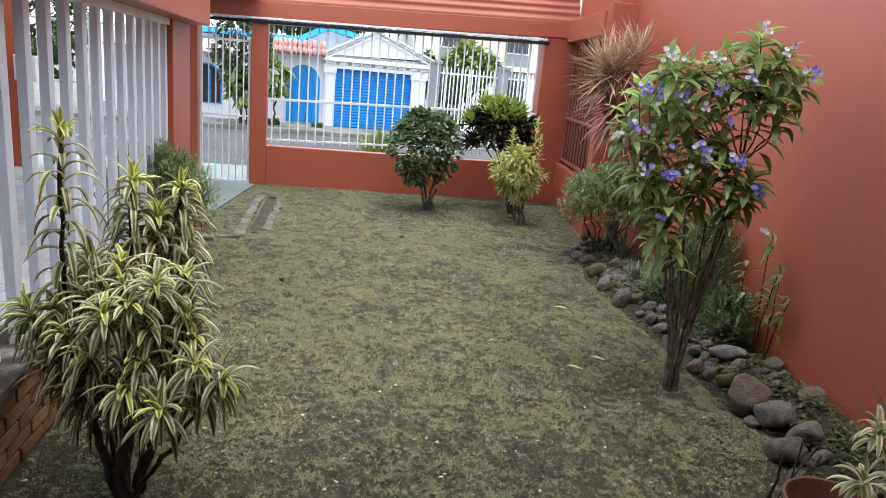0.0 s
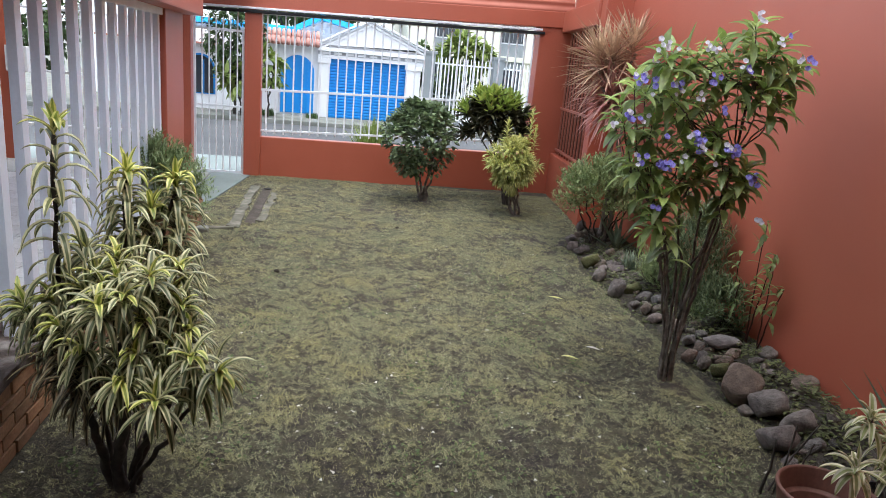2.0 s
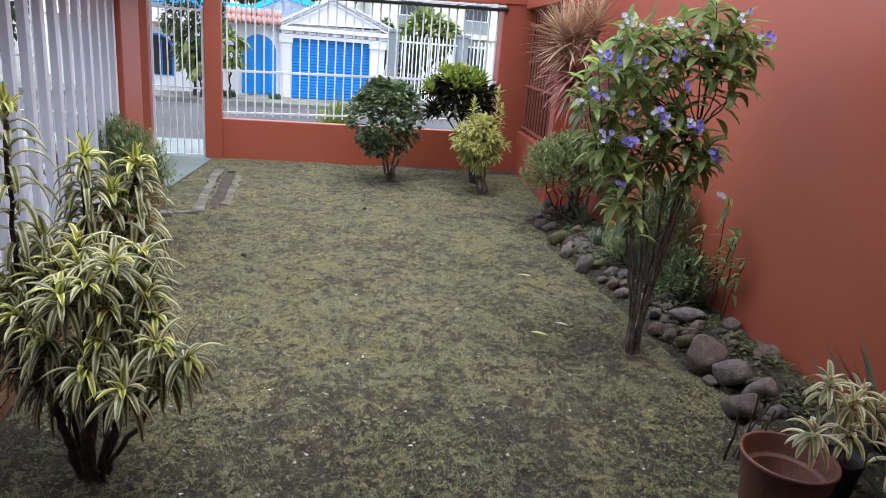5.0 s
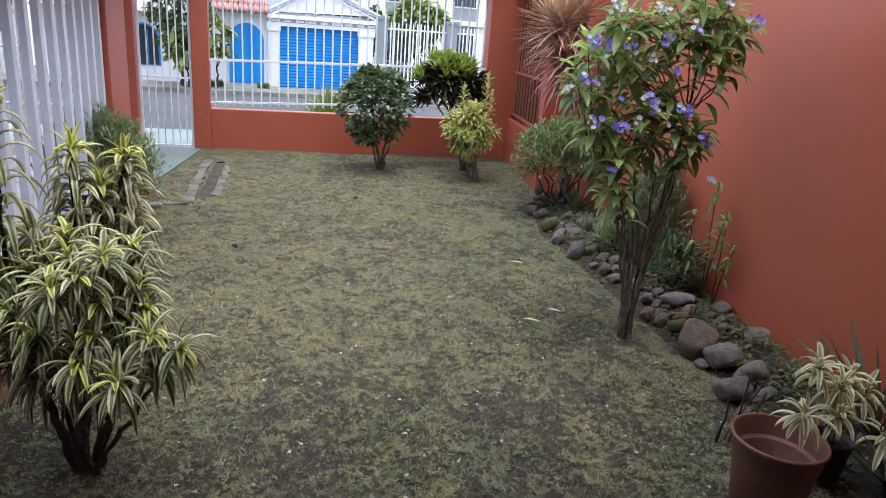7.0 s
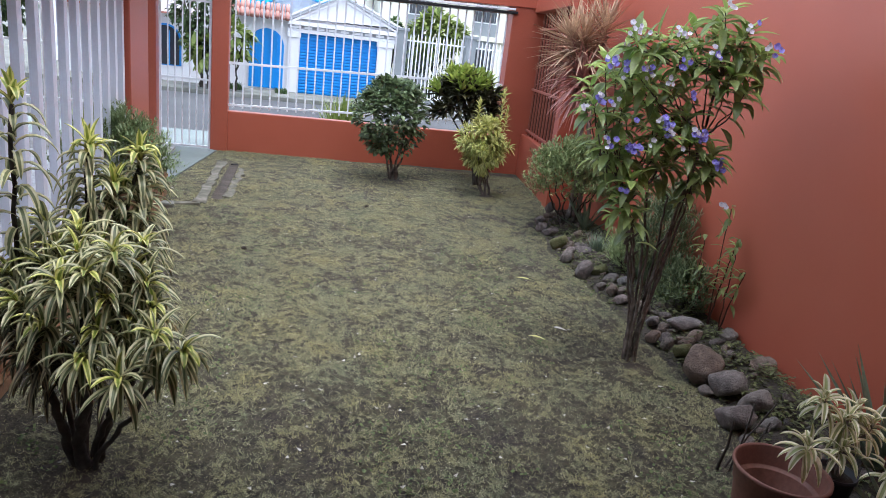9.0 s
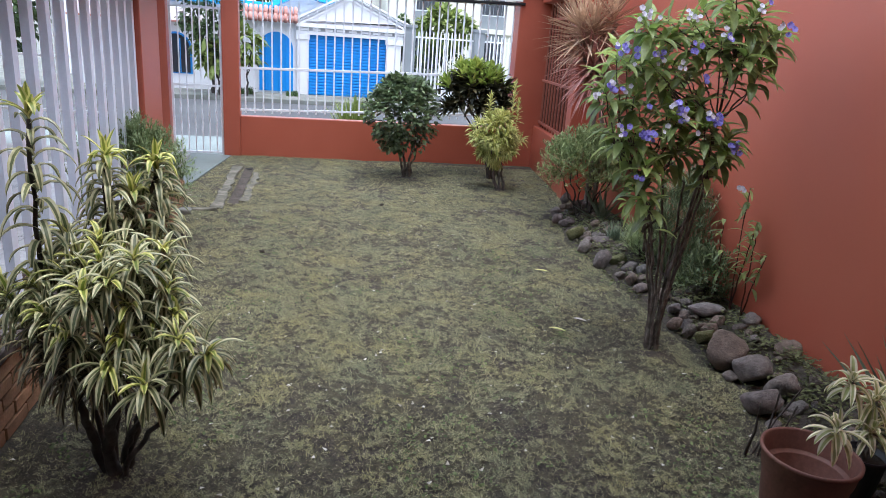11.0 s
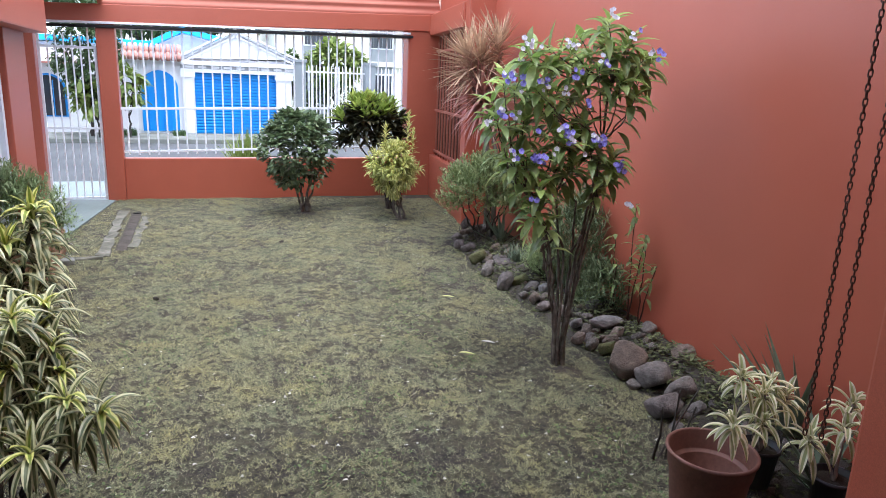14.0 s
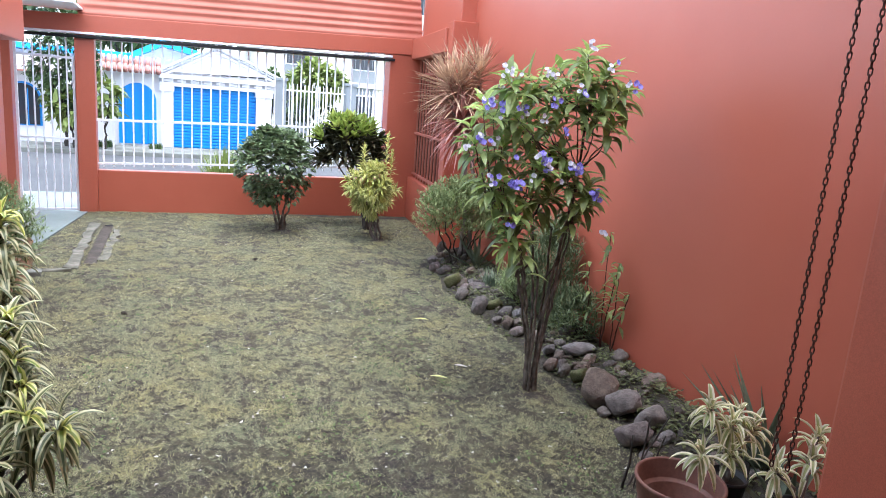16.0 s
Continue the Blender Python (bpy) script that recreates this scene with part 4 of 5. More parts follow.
for i in range(62):
    az, r = rnd.uniform(0, 6.28), math.sqrt(rnd.uniform(0.2, 1))
    p = Vector((0.46 * r * math.cos(az), 0.32 * r * math.sin(az), rnd.uniform(0.88, 1.26)))
    rosette(lv, p, (r * math.cos(az), r * math.sin(az), 0.6), 10, 0.20, 0.055, 0.08, 0.8, shape=(0.3, 0.75, 1.0, 0.7, 0.0), mats=(0, 0), world=W)
lv.make("foliage", [M_CROTON, M_CROTONTOP], cro)

# spiky dragon tree by the side wall
W = pose(2.06, 7.05, 0)
dragon = thing("dragon_tree", "spiky pink-bronze dragon tree on a pale slim trunk", "tree", W)
stem("trunk", [(0, 0, 0), (0.03, 0, 0.5), (-0.02, 0, 1.1), (-0.1, 0.02, 1.75)], 0.038, 0.03, dragon, M_BARKPALE)
stem("trunk", [(0.06, -0.02, 0), (0.08, -0.03, 0.5), (0.05, -0.05, 1.0), (0.03, -0.05, 1.5)], 0.028, 0.02, dragon, M_BARKPALE)
stem("branch", [(-0.06, 0, 1.5), (-0.02, 0, 1.8), (0.08, 0.0, 2.02)], 0.022, 0.018, dragon, M_BARKPALE)
stem("branch", [(-0.06, 0, 1.4), (-0.2, -0.02, 1.65), (-0.26, -0.02, 1.85)], 0.02, 0.016, dragon, M_BARKPALE)
lv = Leaves()
for c, w, n, ln, mt in (((-0.16, -0.06, 1.98), (-0.1, -0.4, 1), 120, 0.48, (0, 0)), ((0.06, 0.0, 2.12), (0.1, -0.2, 1), 90, 0.42, (0, 0)), ((-0.30, 0.0, 1.98), (-0.5, -0.2, 0.9), 90, 0.42, (0, 0)),
                       ((-0.22, 0.02, 1.72), (-0.8, -0.3, 0.2), 90, 0.40, (0, 1)), ((-0.12, -0.06, 1.58), (-0.3, -0.6, 0.2), 150, 0.46, (1, 1)), ((-0.02, -0.06, 1.5), (0.1, -0.7, 0.1), 90, 0.40, (1, 1)), ((-0.02, 0.02, 1.75), (0.1, -0.4, 0.8), 70, 0.36, (0, 1))):
    rosette(lv, c, w, int(n * 0.85), ln * 1.15, 0.022, 0.18, 0.15 if mt[0] == 0 else 0.75, shape=SPIKE, mats=mt, spread=(0.05, 1.95), world=W, fold=0.3)
lv.make("foliage", [M_SPIKE, M_SPIKEPINK], dragon)
feathery("grey_green_shrub", "feathery grey-green shrub below the dragon tree", 1.94, 6.72, 0.62, 0.44, 0.34, 0.30, 1050, M_FERN, (0.05, 0.014), base_z=0.08)


def agave(x, y, z, n, length, width, label, lean=(0.15, 1.0), s=0):
    W = pose(x, y, z)
    th = thing("agave", label, "plant", W)
    lv = Leaves()
    rosette(lv, (0, 0, 0.02), (0, 0, 1), n, length, width, 0.05, 0.12, shape=(0.8, 1.0, 0.85, 0.6, 0.3, 0.0), mats=(0, 0), spread=lean, world=W, fold=0.4)
    ob = lv.make("leaf_rosette", M_AGAVE, th)
    return th


agave(2.12, 6.62, 0.06, 16, 0.46, 0.055, "grey-green agave with stiff pointed leaves among stones", (0.1, 0.9))
agave(2.38, 2.56, 0.10, 13, 0.56, 0.05, "blue-green agave with long pointed leaves by the wall", (0.08, 1.0))
agave(2.20, 2.18, 0.05, 9, 0.5, 0.05, "blue-green agave with arching leaves behind the pots", (0.4, 1.1))

# flowering shrub on the lawn
W = pose(1.62, 3.75, 0)
brun = thing("flowering_shrub", "tall open shrub with glossy leaves and violet and white flowers", "shrub", W)
lv = Leaves()
blooms = [(0.05, 2.10, "w", 4), (-0.42, 1.92, "w", 6), (-0.45, 1.85, "w", 2), (-0.33, 1.91, "w", 1), (-0.20, 1.94, "w", 2), (-0.15, 1.92, "w", 2), (0.17, 1.98, "w", 3), (0.20, 2.01, "v", 1), (0.28, 1.91, "w", 2), (0.34, 1.90, "v", 3),
          (0.02, 1.86, "m", 4), (-0.12, 1.78, "v", 3), (-0.52, 1.75, "m", 5), (-0.42, 1.74, "v", 2), (-0.33, 1.72, "m", 4), (-0.29, 1.72, "w", 1), (-0.18, 1.69, "w", 2), (-0.43, 1.68, "w", 1), (-0.55, 1.56, "m", 5), (-0.49, 1.56, "v", 1),
          (-0.61, 1.51, "w", 2), (-0.45, 1.56, "w", 2), (-0.04, 1.63, "v", 2), (-0.31, 1.47, "v", 1), (-0.16, 1.48, "v", 4), (-0.14, 1.44, "m", 4), (-0.20, 1.48, "w", 2), (-0.44, 1.34, "m", 4), (-0.34, 1.34, "v", 3), (-0.31, 1.32, "v", 5),
          (-0.22, 1.37, "w", 2), (0.02, 1.43, "m", 4), (0.06, 1.43, "v", 4), (0.16, 1.30, "v", 5), (-0.31, 1.09, "v", 3), (-0.04, 1.34, "w", 1)]
# leafy heads of the crown: height, then their places across it
rows = ((2.07, (0.12,)), (2.0, (0.04, 0.19)), (1.92, (-0.32, -0.24, -0.12, -0.02, 0.12, 0.22)), (1.84, (-0.40, -0.20, -0.06, 0.30, 0.40)), (1.77, (-0.46, -0.34, -0.14, 0.06, 0.17, 0.36)),
        (1.69, (-0.44, -0.30, -0.20, -0.08, 0.02, 0.27)), (1.62, (-0.50, -0.24)), (1.53, (-0.50, -0.38, -0.26, -0.14, -0.03)), (1.44, (-0.42, -0.28, -0.17, -0.04, 0.06)), (1.33, (-0.34, 0.16, 0.25, 0.32)),
        (1.27, (-0.36, -0.24, -0.10, 0.04, 0.22)), (1.17, (-0.30, -0.20, -0.03, 0.11)), (1.05, (-0.31, -0.16)), (0.96, (-0.22,)), (0.86, (-0.20,)))
heads = [(x + rnd.uniform(-0.02, 0.02), rnd.uniform(-0.24, 0.22), z) for z, xs in rows for x in xs]
heads += [(x, -0.18, z - 0.03) for x, z, k, n in blooms if n > 3 or x > 0.1]
base_stems = []
for i in range(9):
    az = i * 0.7 + 0.2
    c, q = math.cos(az), math.sin(az)
    top = Vector((0.19 * c - 0.04, 0.12 * q, rnd.uniform(0.86, 1.12)))
    base_stems.append(top)
    stem("trunk", [(0.036 * c, 0.03 * q, -0.03), (0.04 * c - 0.01 + rnd.uniform(-0.012, 0.012), 0.034 * q, 0.22), (0.085 * c - 0.01, 0.06 * q, 0.52), (0.13 * c - 0.02, 0.09 * q, 0.76), top], rnd.uniform(0.008, 0.015), 0.006, brun, M_BARKGREY, 8, 0.006)
stem("trunk", [(0.02, 0.0, 0.4), (0.08, 0.0, 0.8), (0.15, 0.0, 1.2), (0.17, 0.0, 1.55), (0.19, 0.0, 1.80)], 0.011, 0.006, brun, M_BARKGREY, 8, 0.005)
base_stems += [Vector((0.16, 0, 1.4)), Vector((0.19, 0, 1.75))]
for k in range(6):
    cut = rnd.choice(base_stems[:7]) * 0.7
    stem("cut_stub", [cut, cut + Vector((rnd.uniform(-0.09, 0.09), -0.05, rnd.uniform(0.08, 0.16)))], 0.008, 0.006, brun, M_BARKGREY, 6, 0.003)
for x, y, z in heads:
    tip = Vector((x, y, z))
    low = [q for q in base_stems if q.z < z - 0.08] or base_stems[:3]
    b = min(low, key=lambda q: (q - tip).length + rnd.uniform(0, 0.06))
    m1 = b.lerp(tip, 0.5) + Vector((x * 0.08, 0, -0.03))
    stem("branch", [b, m1, tip], 0.0055, 0.0025, brun, M_BARKGREY, 5, 0.007)
    d = (tip - m1).normalized() * 0.7 + Vector((x * 0.6, -0.15, 0.45))
    rosette(lv, tip, d, 10, 0.168, 0.048, 0.10, 1.9, shape=OVAL, mats=(1, 0), young=0.35, spread=(0.6, 1.6), world=W, fold=0.22)
    rosette(lv, m1.lerp(tip, 0.6), d, 3, 0.16, 0.046, 0.20, 1.7, shape=OVAL, mats=(0, 0), spread=(0.9, 1.7), world=W, fold=0.22)
foliage = lv.make("foliage", [M_BRUN, M_BRUNTOP], brun)
# each flower: five rounded petals round a pale eye
def petals(lv, p, way, r, mi):
    way = Vector(way).normalized()
    a = way.orthogonal().normalized()
    b = way.cross(a)
    for k in range(5):
        az = k * 1.2566
        d = (a * math.cos(az) + b * math.sin(az)) + way * 0.25
        lv.leaf(p, d, r, r * 1.0, 0.1, up=way, shape=(0.35, 0.95, 1.0, 0.55), fold=0.05, mi=mi)


for x, z, kind, n in blooms:
    for k in range(n + n // 2):
        fl = Leaves()
        off = Vector((rnd.uniform(-1, 1), rnd.uniform(-1, 0.4), rnd.uniform(-1, 1))) * (0.010 + 0.005 * n)
        mi = {"w": 1, "v": 0, "m": k % 2}[kind]
        petals(fl, Vector((x, -0.235, z)) + off, Vector((rnd.uniform(-0.5, 0.5), -1, rnd.uniform(0, 0.8))), rnd.uniform(0.014, 0.019) * (0.85 if mi else 1), mi)
        fl.make("flower", [M_PURPLE, M_WHITEPETAL], brun)

# thin self-sown plants along the wall foot
def wall_weed(x, y, h, lean, n, label, flower=False):
    W = pose(x, y, 0.08)
    th = thing("wall_weed", label, "plant", W)
    lv = Leaves()
    for k in range(2):
        t = Vector((lean * (0.4 + k * 0.6), -0.25 * k * h, h * (1 - 0.25 * k)))
        stem("stem", [(0, 0, -0.04), t * 0.5 + Vector((0.01, 0.02, 0)), t], 0.006, 0.003, th, M_REDSTEM, 5, 0.006)
        for i in range(n):
            s = 1.02 - 0.62 * rnd.random() ** 1.6
            d = Vector((-abs(rnd.uniform(0.1, 1)), rnd.uniform(-1.2, 1), rnd.uniform(-0.5, 0.9)))
            lv.leaf(t * s, d, rnd.uniform(0.06, 0.14), rnd.uniform(0.016, 0.032), rnd.uniform(0.5, 1.8), shape=OVAL, fold=0.2)
    lv.make("foliage", M_BRUN, th)
    if flower:
        for k in range(5):
            fl = Leaves()
            petals(fl, Vector((lean - 0.02, -0.03, h)) + Vector((rnd.uniform(-1, 0), rnd.uniform(-1, 1), rnd.uniform(-1, 1))) * 0.03, (-0.6, -1, 0.3), 0.016, 0)
            fl.make("flower", M_WHITEPETAL, th)


wall_weed(2.33, 4.22, 0.84, -0.05, 20, "thin seedling shrub with a white flower against the wall", True)
wall_weed(2.36, 4.12, 0.66, 0.0, 17, "thin leafy weed leaning against the wall")
wall_weed(2.30, 4.40, 0.60, -0.08, 11, "thin leafy weed leaning over the stones")


def tuft(x, y, z, n, h, mat, label, spread=0.5, w=0.008):
    W = pose(x, y, z)
    th = thing("grass_tuft", label, "plant", W)
    lv = Leaves()
    for i in range(n):
        az = rnd.uniform(0, 6.28)
        le = rnd.uniform(0, spread)
        p = Vector((rnd.uniform(-1, 1), rnd.uniform(-1, 1), 0)) * h * 0.22
        d = Vector((math.cos(az) * le, math.sin(az) * le, 1))
        e = W @ (p + d * h)
        if e.x > wall_at(e.y) - 0.03:
            d.x = -abs(d.x)
            p.x -= 0.05
        lv.leaf(p, d, h * rnd.uniform(0.5, 1.1), w, 0.7, shape=(0.8, 1, 0.6, 0.0), fold=0.2)
    lv.make("foliage", mat, th)


feathery("fennel_bush", "wispy dark green fennel-like bush against the wall", 2.24, 4.98, 0.46, 0.22, 0.36, 0.38, 1000, M_FENNEL, (0.05, 0.006), base_z=0.08, lift=1.6)
feathery("low_feathery_plant", "low feathery green plant among the bed's stones", 2.14, 5.28, 0.24, 0.17, 0.26, 0.17, 420, M_FERN, (0.04, 0.007), base_z=0.08, lift=1.0)
feathery("low_feathery_plant", "low feathery green plant at the foot of the wall", 2.28, 4.52, 0.22, 0.14, 0.24, 0.15, 300, M_FENNEL, (0.045, 0.010), base_z=0.08, lift=0.8)
tuft(2.22, 4.75, 0.08, 120, 0.50, M_FENNEL, "tall wispy grass against the wall", 0.45, 0.006)
tuft(2.15, 5.5, 0.08, 160, 0.34, M_JUNIPER, "soft green fennel-like tuft among the stones", 0.7, 0.006)
tuft(2.2, 5.05, 0.08, 60, 0.34, M_AGAVE, "blue-green strap-leaved tuft by the wall", 0.9, 0.014)
tuft(2.02, 5.85, 0.08, 90, 0.22, M_AGAVE, "silvery grey low plant among the stones", 0.9, 0.012)
tuft(2.24, 4.6, 0.08, 50, 0.26, M_BRUN, "low green weed at the wall foot", 1.0, 0.02)

# ---- stones edging the bed ----
stone_meshes = []
for k in range(9):
    bm = bmesh.new()
    bmesh.ops.create_icosphere(bm, subdivisions=3, radius=1)
    sx, sy, sz = rnd.uniform(0.95, 1.1), rnd.uniform(0.85, 1.0), rnd.uniform(0.9, 1.05)
    for v in bm.verts:
        n1 = noise.noise(v.co * 1.1 + Vector((k * 7, 0, 0)))
        n2 = noise.noise(v.co * 3.2 + Vector((0, k * 5, 0)))
        n3 = noise.noise(v.co * 8 + Vector((0, 0, k * 3)))
        v.co *= 1 + 0.26 * n1 + 0.11 * n2 + 0.03 * n3
        for q in range(9):
            pn = around(q * 2.4 + k * 1.3, 1.1 * math.sin(q * 2.3 + k))
            ex = v.co.dot(pn) - (0.66 + 0.1 * math.sin(q * 5 + k * 2))
            if ex > 0:
                v.co -= pn * ex * 0.9
        v.co = Vector((v.co.x * sx, v.co.y * sy, v.co.z * sz))
        if k % 3 == 0:
            v.co.z = min(v.co.z, 0.60 + 0.15 * v.co.x)
    for f in bm.faces:
        f.smooth = True
    me = bpy.data.meshes.new("stone")
    bm.to_mesh(me)
    bm.free()
    me.materials.append(M_STONE)
    stone_meshes.append(me)
moss_me = stone_meshes[1].copy()
moss_me.materials.clear()
moss_me.materials.append(M_STONEMOSS)


def stone(x, y, r, h, z, mesh=None):
    """A stone of half width r and half height h whose centre is at height z."""
    o = new("stone", mesh or stone_meshes[rnd.randrange(9)])
    size = Matrix.Diagonal((r * 0.96, r * rnd.uniform(0.85, 1.0), h * 1.10, 1))
    o.matrix_world = pose(x, y, z, rnd.uniform(-12, 12), rnd.uniform(-12, 12), rnd.uniform(-30, 30)) @ size
    tagged(o, "mossy rounded stone edging the planting bed" if mesh else "rounded grey-brown river stone edging the planting bed", "stone", "stones edging the bed")


def bed_z(x, y):
    return 0.10 * max(0, min(1, (x - bed_edge(y)) / 0.3)) * max(0, min(1, (8.4 - y) / 0.5))


near_stones = ((1.98, 3.52, 0.134, 0.113, 0.11), (2.04, 3.32, 0.110, 0.100, 0.10), (2.10, 3.12, 0.102, 0.087, 0.10), (1.93, 2.98, 0.111, 0.092, 0.08), (2.36, 3.53, 0.097, 0.065, 0.12), (2.35, 3.95, 0.064, 0.058, 0.13),
               (2.04, 3.98, 0.045, 0.045, 0.06), (1.94, 3.94, 0.047, 0.045, 0.05), (1.88, 4.02, 0.051, 0.056, 0.06), (2.14, 4.15, 0.140, 0.058, 0.12), (1.96, 4.25, 0.053, 0.047, 0.08), (2.07, 4.32, 0.048, 0.036, 0.10),
               (2.19, 4.48, 0.069, 0.062, 0.13), (2.10, 4.50, 0.050, 0.050, 0.10), (1.94, 3.35, 0.050, 0.030, 0.03), (2.11, 2.97, 0.057, 0.048, 0.05), (1.96, 4.55, 0.050, 0.045, 0.08), (1.99, 4.47, 0.044, 0.039, 0.08))
far_stones = ((1.88, 4.69, 0.057, 0.051, 0.06), (1.86, 4.86, 0.049, 0.059, 0.07), (2.00, 5.01, 0.060, 0.060, 0.10), (1.93, 5.11, 0.068, 0.061, 0.08), (1.75, 5.30, 0.083, 0.083, 0.08), (1.95, 5.87, 0.121, 0.053, 0.08),
              (1.71, 5.72, 0.074, 0.062, 0.06), (1.92, 6.05, 0.062, 0.039, 0.08), (1.82, 6.07, 0.062, 0.047, 0.07), (1.97, 6.34, 0.065, 0.065, 0.11), (1.94, 6.68, 0.068, 0.051, 0.10), (1.76, 6.55, 0.091, 0.058, 0.07),
              (1.69, 6.70, 0.068, 0.068, 0.07), (1.92, 6.95, 0.080, 0.044, 0.12), (1.90, 6.85, 0.084, 0.041, 0.20), (2.06, 7.0, 0.065, 0.074, 0.16), (2.03, 6.80, 0.071, 0.053, 0.14), (1.86, 7.15, 0.058, 0.070, 0.18))
wedge_stones = ((2.06, 6.30, 0.049, 0.046, 0.12), (2.05, 6.11, 0.063, 0.048, 0.12), (2.06, 6.66, 0.060, 0.048, 0.12), (1.82, 5.01, 0.040, 0.040, 0.05), (1.73, 7.00, 0.063, 0.053, 0.07), (1.93, 5.58, 0.053, 0.038, 0.07), (2.03, 5.56, 0.058, 0.041, 0.10), (1.80, 6.90, 0.06, 0.045, 0.15))
for q in near_stones + far_stones + wedge_stones:
    stone(*q)
for x, y, r, h, z in ((1.99, 3.80, 0.066, 0.066, 0.07), (1.90, 5.33, 0.091, 0.063, 0.08), (1.74, 6.11, 0.101, 0.086, 0.08)):
    stone(x, y, r, h, z, moss_me)
for i in range(64):
    y = 3.0 + i * 0.066 + rnd.uniform(-0.04, 0.04)
    x, r = bed_edge(y) + rnd.uniform(0.02, 0.30), rnd.uniform(0.022, 0.055)
    stone(x, y, r, r * 0.8, bed_z(x, y) + r * 0.4)
for i in range(40):
    x, y, r = rnd.uniform(1.9, 2.3), rnd.uniform(1.9, 3.0), rnd.uniform(0.018, 0.045)
    stone(x, y, r, r * 0.8, bed_z(x, y) + r * 0.35)

for x, y, r in ((-1.04, 5.29, 0.026), (-1.76, 5.62, 0.03), (-0.13, 7.1, 0.024)):
    me = stone_meshes[3].copy()
    me.materials.clear()
    me.materials.append(M_SOIL)
    o = new("soil_clod", me)
    o.matrix_world = pose(x, y, 0.015, 0, 0, x * 90) @ Matrix.Scale(r, 4)
    tagged(o, "dark clod of soil lying on the lawn", "soil clod")

# ---- pots by the porch pillar ----
def lathe(bm, prof, n=40):
    rings = [[bm.verts.new((r * math.cos(2 * math.pi * k / n), r * math.sin(2 * math.pi * k / n), z)) for k in range(n)] for r, z in prof]
    for a, b in zip(rings, rings[1:]):
        for k in range(n):
            bm.faces.new((a[k], a[(k + 1) % n], b[(k + 1) % n], b[k]))
    bm.faces.new(rings[0][::-1])
    bm.faces.new(rings[-1])


pot = thing("terracotta_pot", "large empty terracotta-coloured plastic pot on the lawn", "flower pot", pose(1.61, 2.13, 0.0))
bm = bmesh.new()
lathe(bm, [(r * 1.02, z) for r, z in ((0.118, 0.0), (0.125, 0.01), (0.152, 0.25), (0.158, 0.262), (0.168, 0.325), (0.174, 0.33), (0.174, 0.342), (0.166, 0.345), (0.160, 0.338), (0.152, 0.262), (0.150, 0.258), (0.131, 0.256), (0.128, 0.252), (0.110, 0.03))], 56)
part("body", bm, M_POT, pot, smooth=True)
bm = bmesh.new()
lathe(bm, [(0.112, 0.025), (0.115, 0.06)])
part("soil", bm, M_SOIL, pot)


def pale_plant(x, y, heads, label):
    th = thing("potted_dracaena", label, "potted plant", pose(x, y, 0.05))
    bm = bmesh.new()
    lathe(bm, [(0.062, 0), (0.084, 0.17), (0.091, 0.17), (0.091, 0.185), (0.082, 0.185), (0.076, 0.15)], 24)
    part("pot", bm, M_BLACKPOT, th, "black plastic nursery pot", True)
    bm = bmesh.new()
    lathe(bm, [(0.07, 0.13), (0.074, 0.16)], 24)
    part("soil", bm, M_SOIL, th)
    lv = Leaves()
    for h in heads:
        stem("stem", [(0, 0, 0.15), (h[0] * 0.35, h[1] * 0.35, 0.2 + (h[2] - 0.2) * 0.5), h], 0.007, 0.005, th, M_BARKPALE, 6, 0.008)
        rosette(lv, h, (h[0] * 0.8, h[1] * 0.8 - 0.2, 0.8), 19, 0.135, 0.025, 0.06, 2.6, sag=0.6, shape=ARCH, world=pose(x, y, 0.05), spread=(0.15, 1.45))
    lv.make("foliage", [M_PALE, M_PALE], th)


pale_plant(1.97, 2.30, [(-0.10, 0.05, 0.49), (-0.29, -0.18, 0.40), (-0.04, -0.05, 0.33), (0.14, 0.05, 0.38), (0.09, 0.10, 0.43), (0.0, 0.02, 0.42)], "cream-leaved dracaena in a black nursery pot")
pale_plant(2.12, 2.04, [(-0.09, 0.06, 0.32), (0.17, 0.14, 0.42), (0.08, 0.06, 0.36)], "low cream-leaved dracaena in a black nursery pot")
st = thing("pruned_rose", "bare pruned thorny canes beside the pot", "plant", pose(1.70, 2.62, 0))
for a, b in (((-0.04, 0.0), (-0.05, -0.05, 0.30)), ((0.02, 0), (0.05, -0.02, 0.36)), ((-0.02, 0), (0.2, 0.05, 0.33)), ((0.07, 0.02), (0.16, 0.0, 0.26))):
    stem("cane", [(a[0], a[1], -0.03), (b[0] * 0.6 + a[0] * 0.4, b[1], b[2] * 0.5), b], 0.009 if b[2] == 0.30 else 0.005, 0.004, st, M_BARK, 6, 0.002)

for pts in (((1.80, 2.06, 0.01), (1.90, 2.02, 0.09), (1.98, 1.93, 0.03)), ((1.83, 1.96, 0.05), (1.97, 1.98, 0.08), (2.12, 1.92, 0.16)), ((1.86, 2.10, 0.02), (1.88, 1.99, 0.06), (1.93, 1.88, 0.04))):
    tw = thing("dry_twig", "pale dry twig lying among the pots", "twig")
    stem("stem", pts, 0.006, 0.003, tw, M_BARKPALE, 6, 0.006)

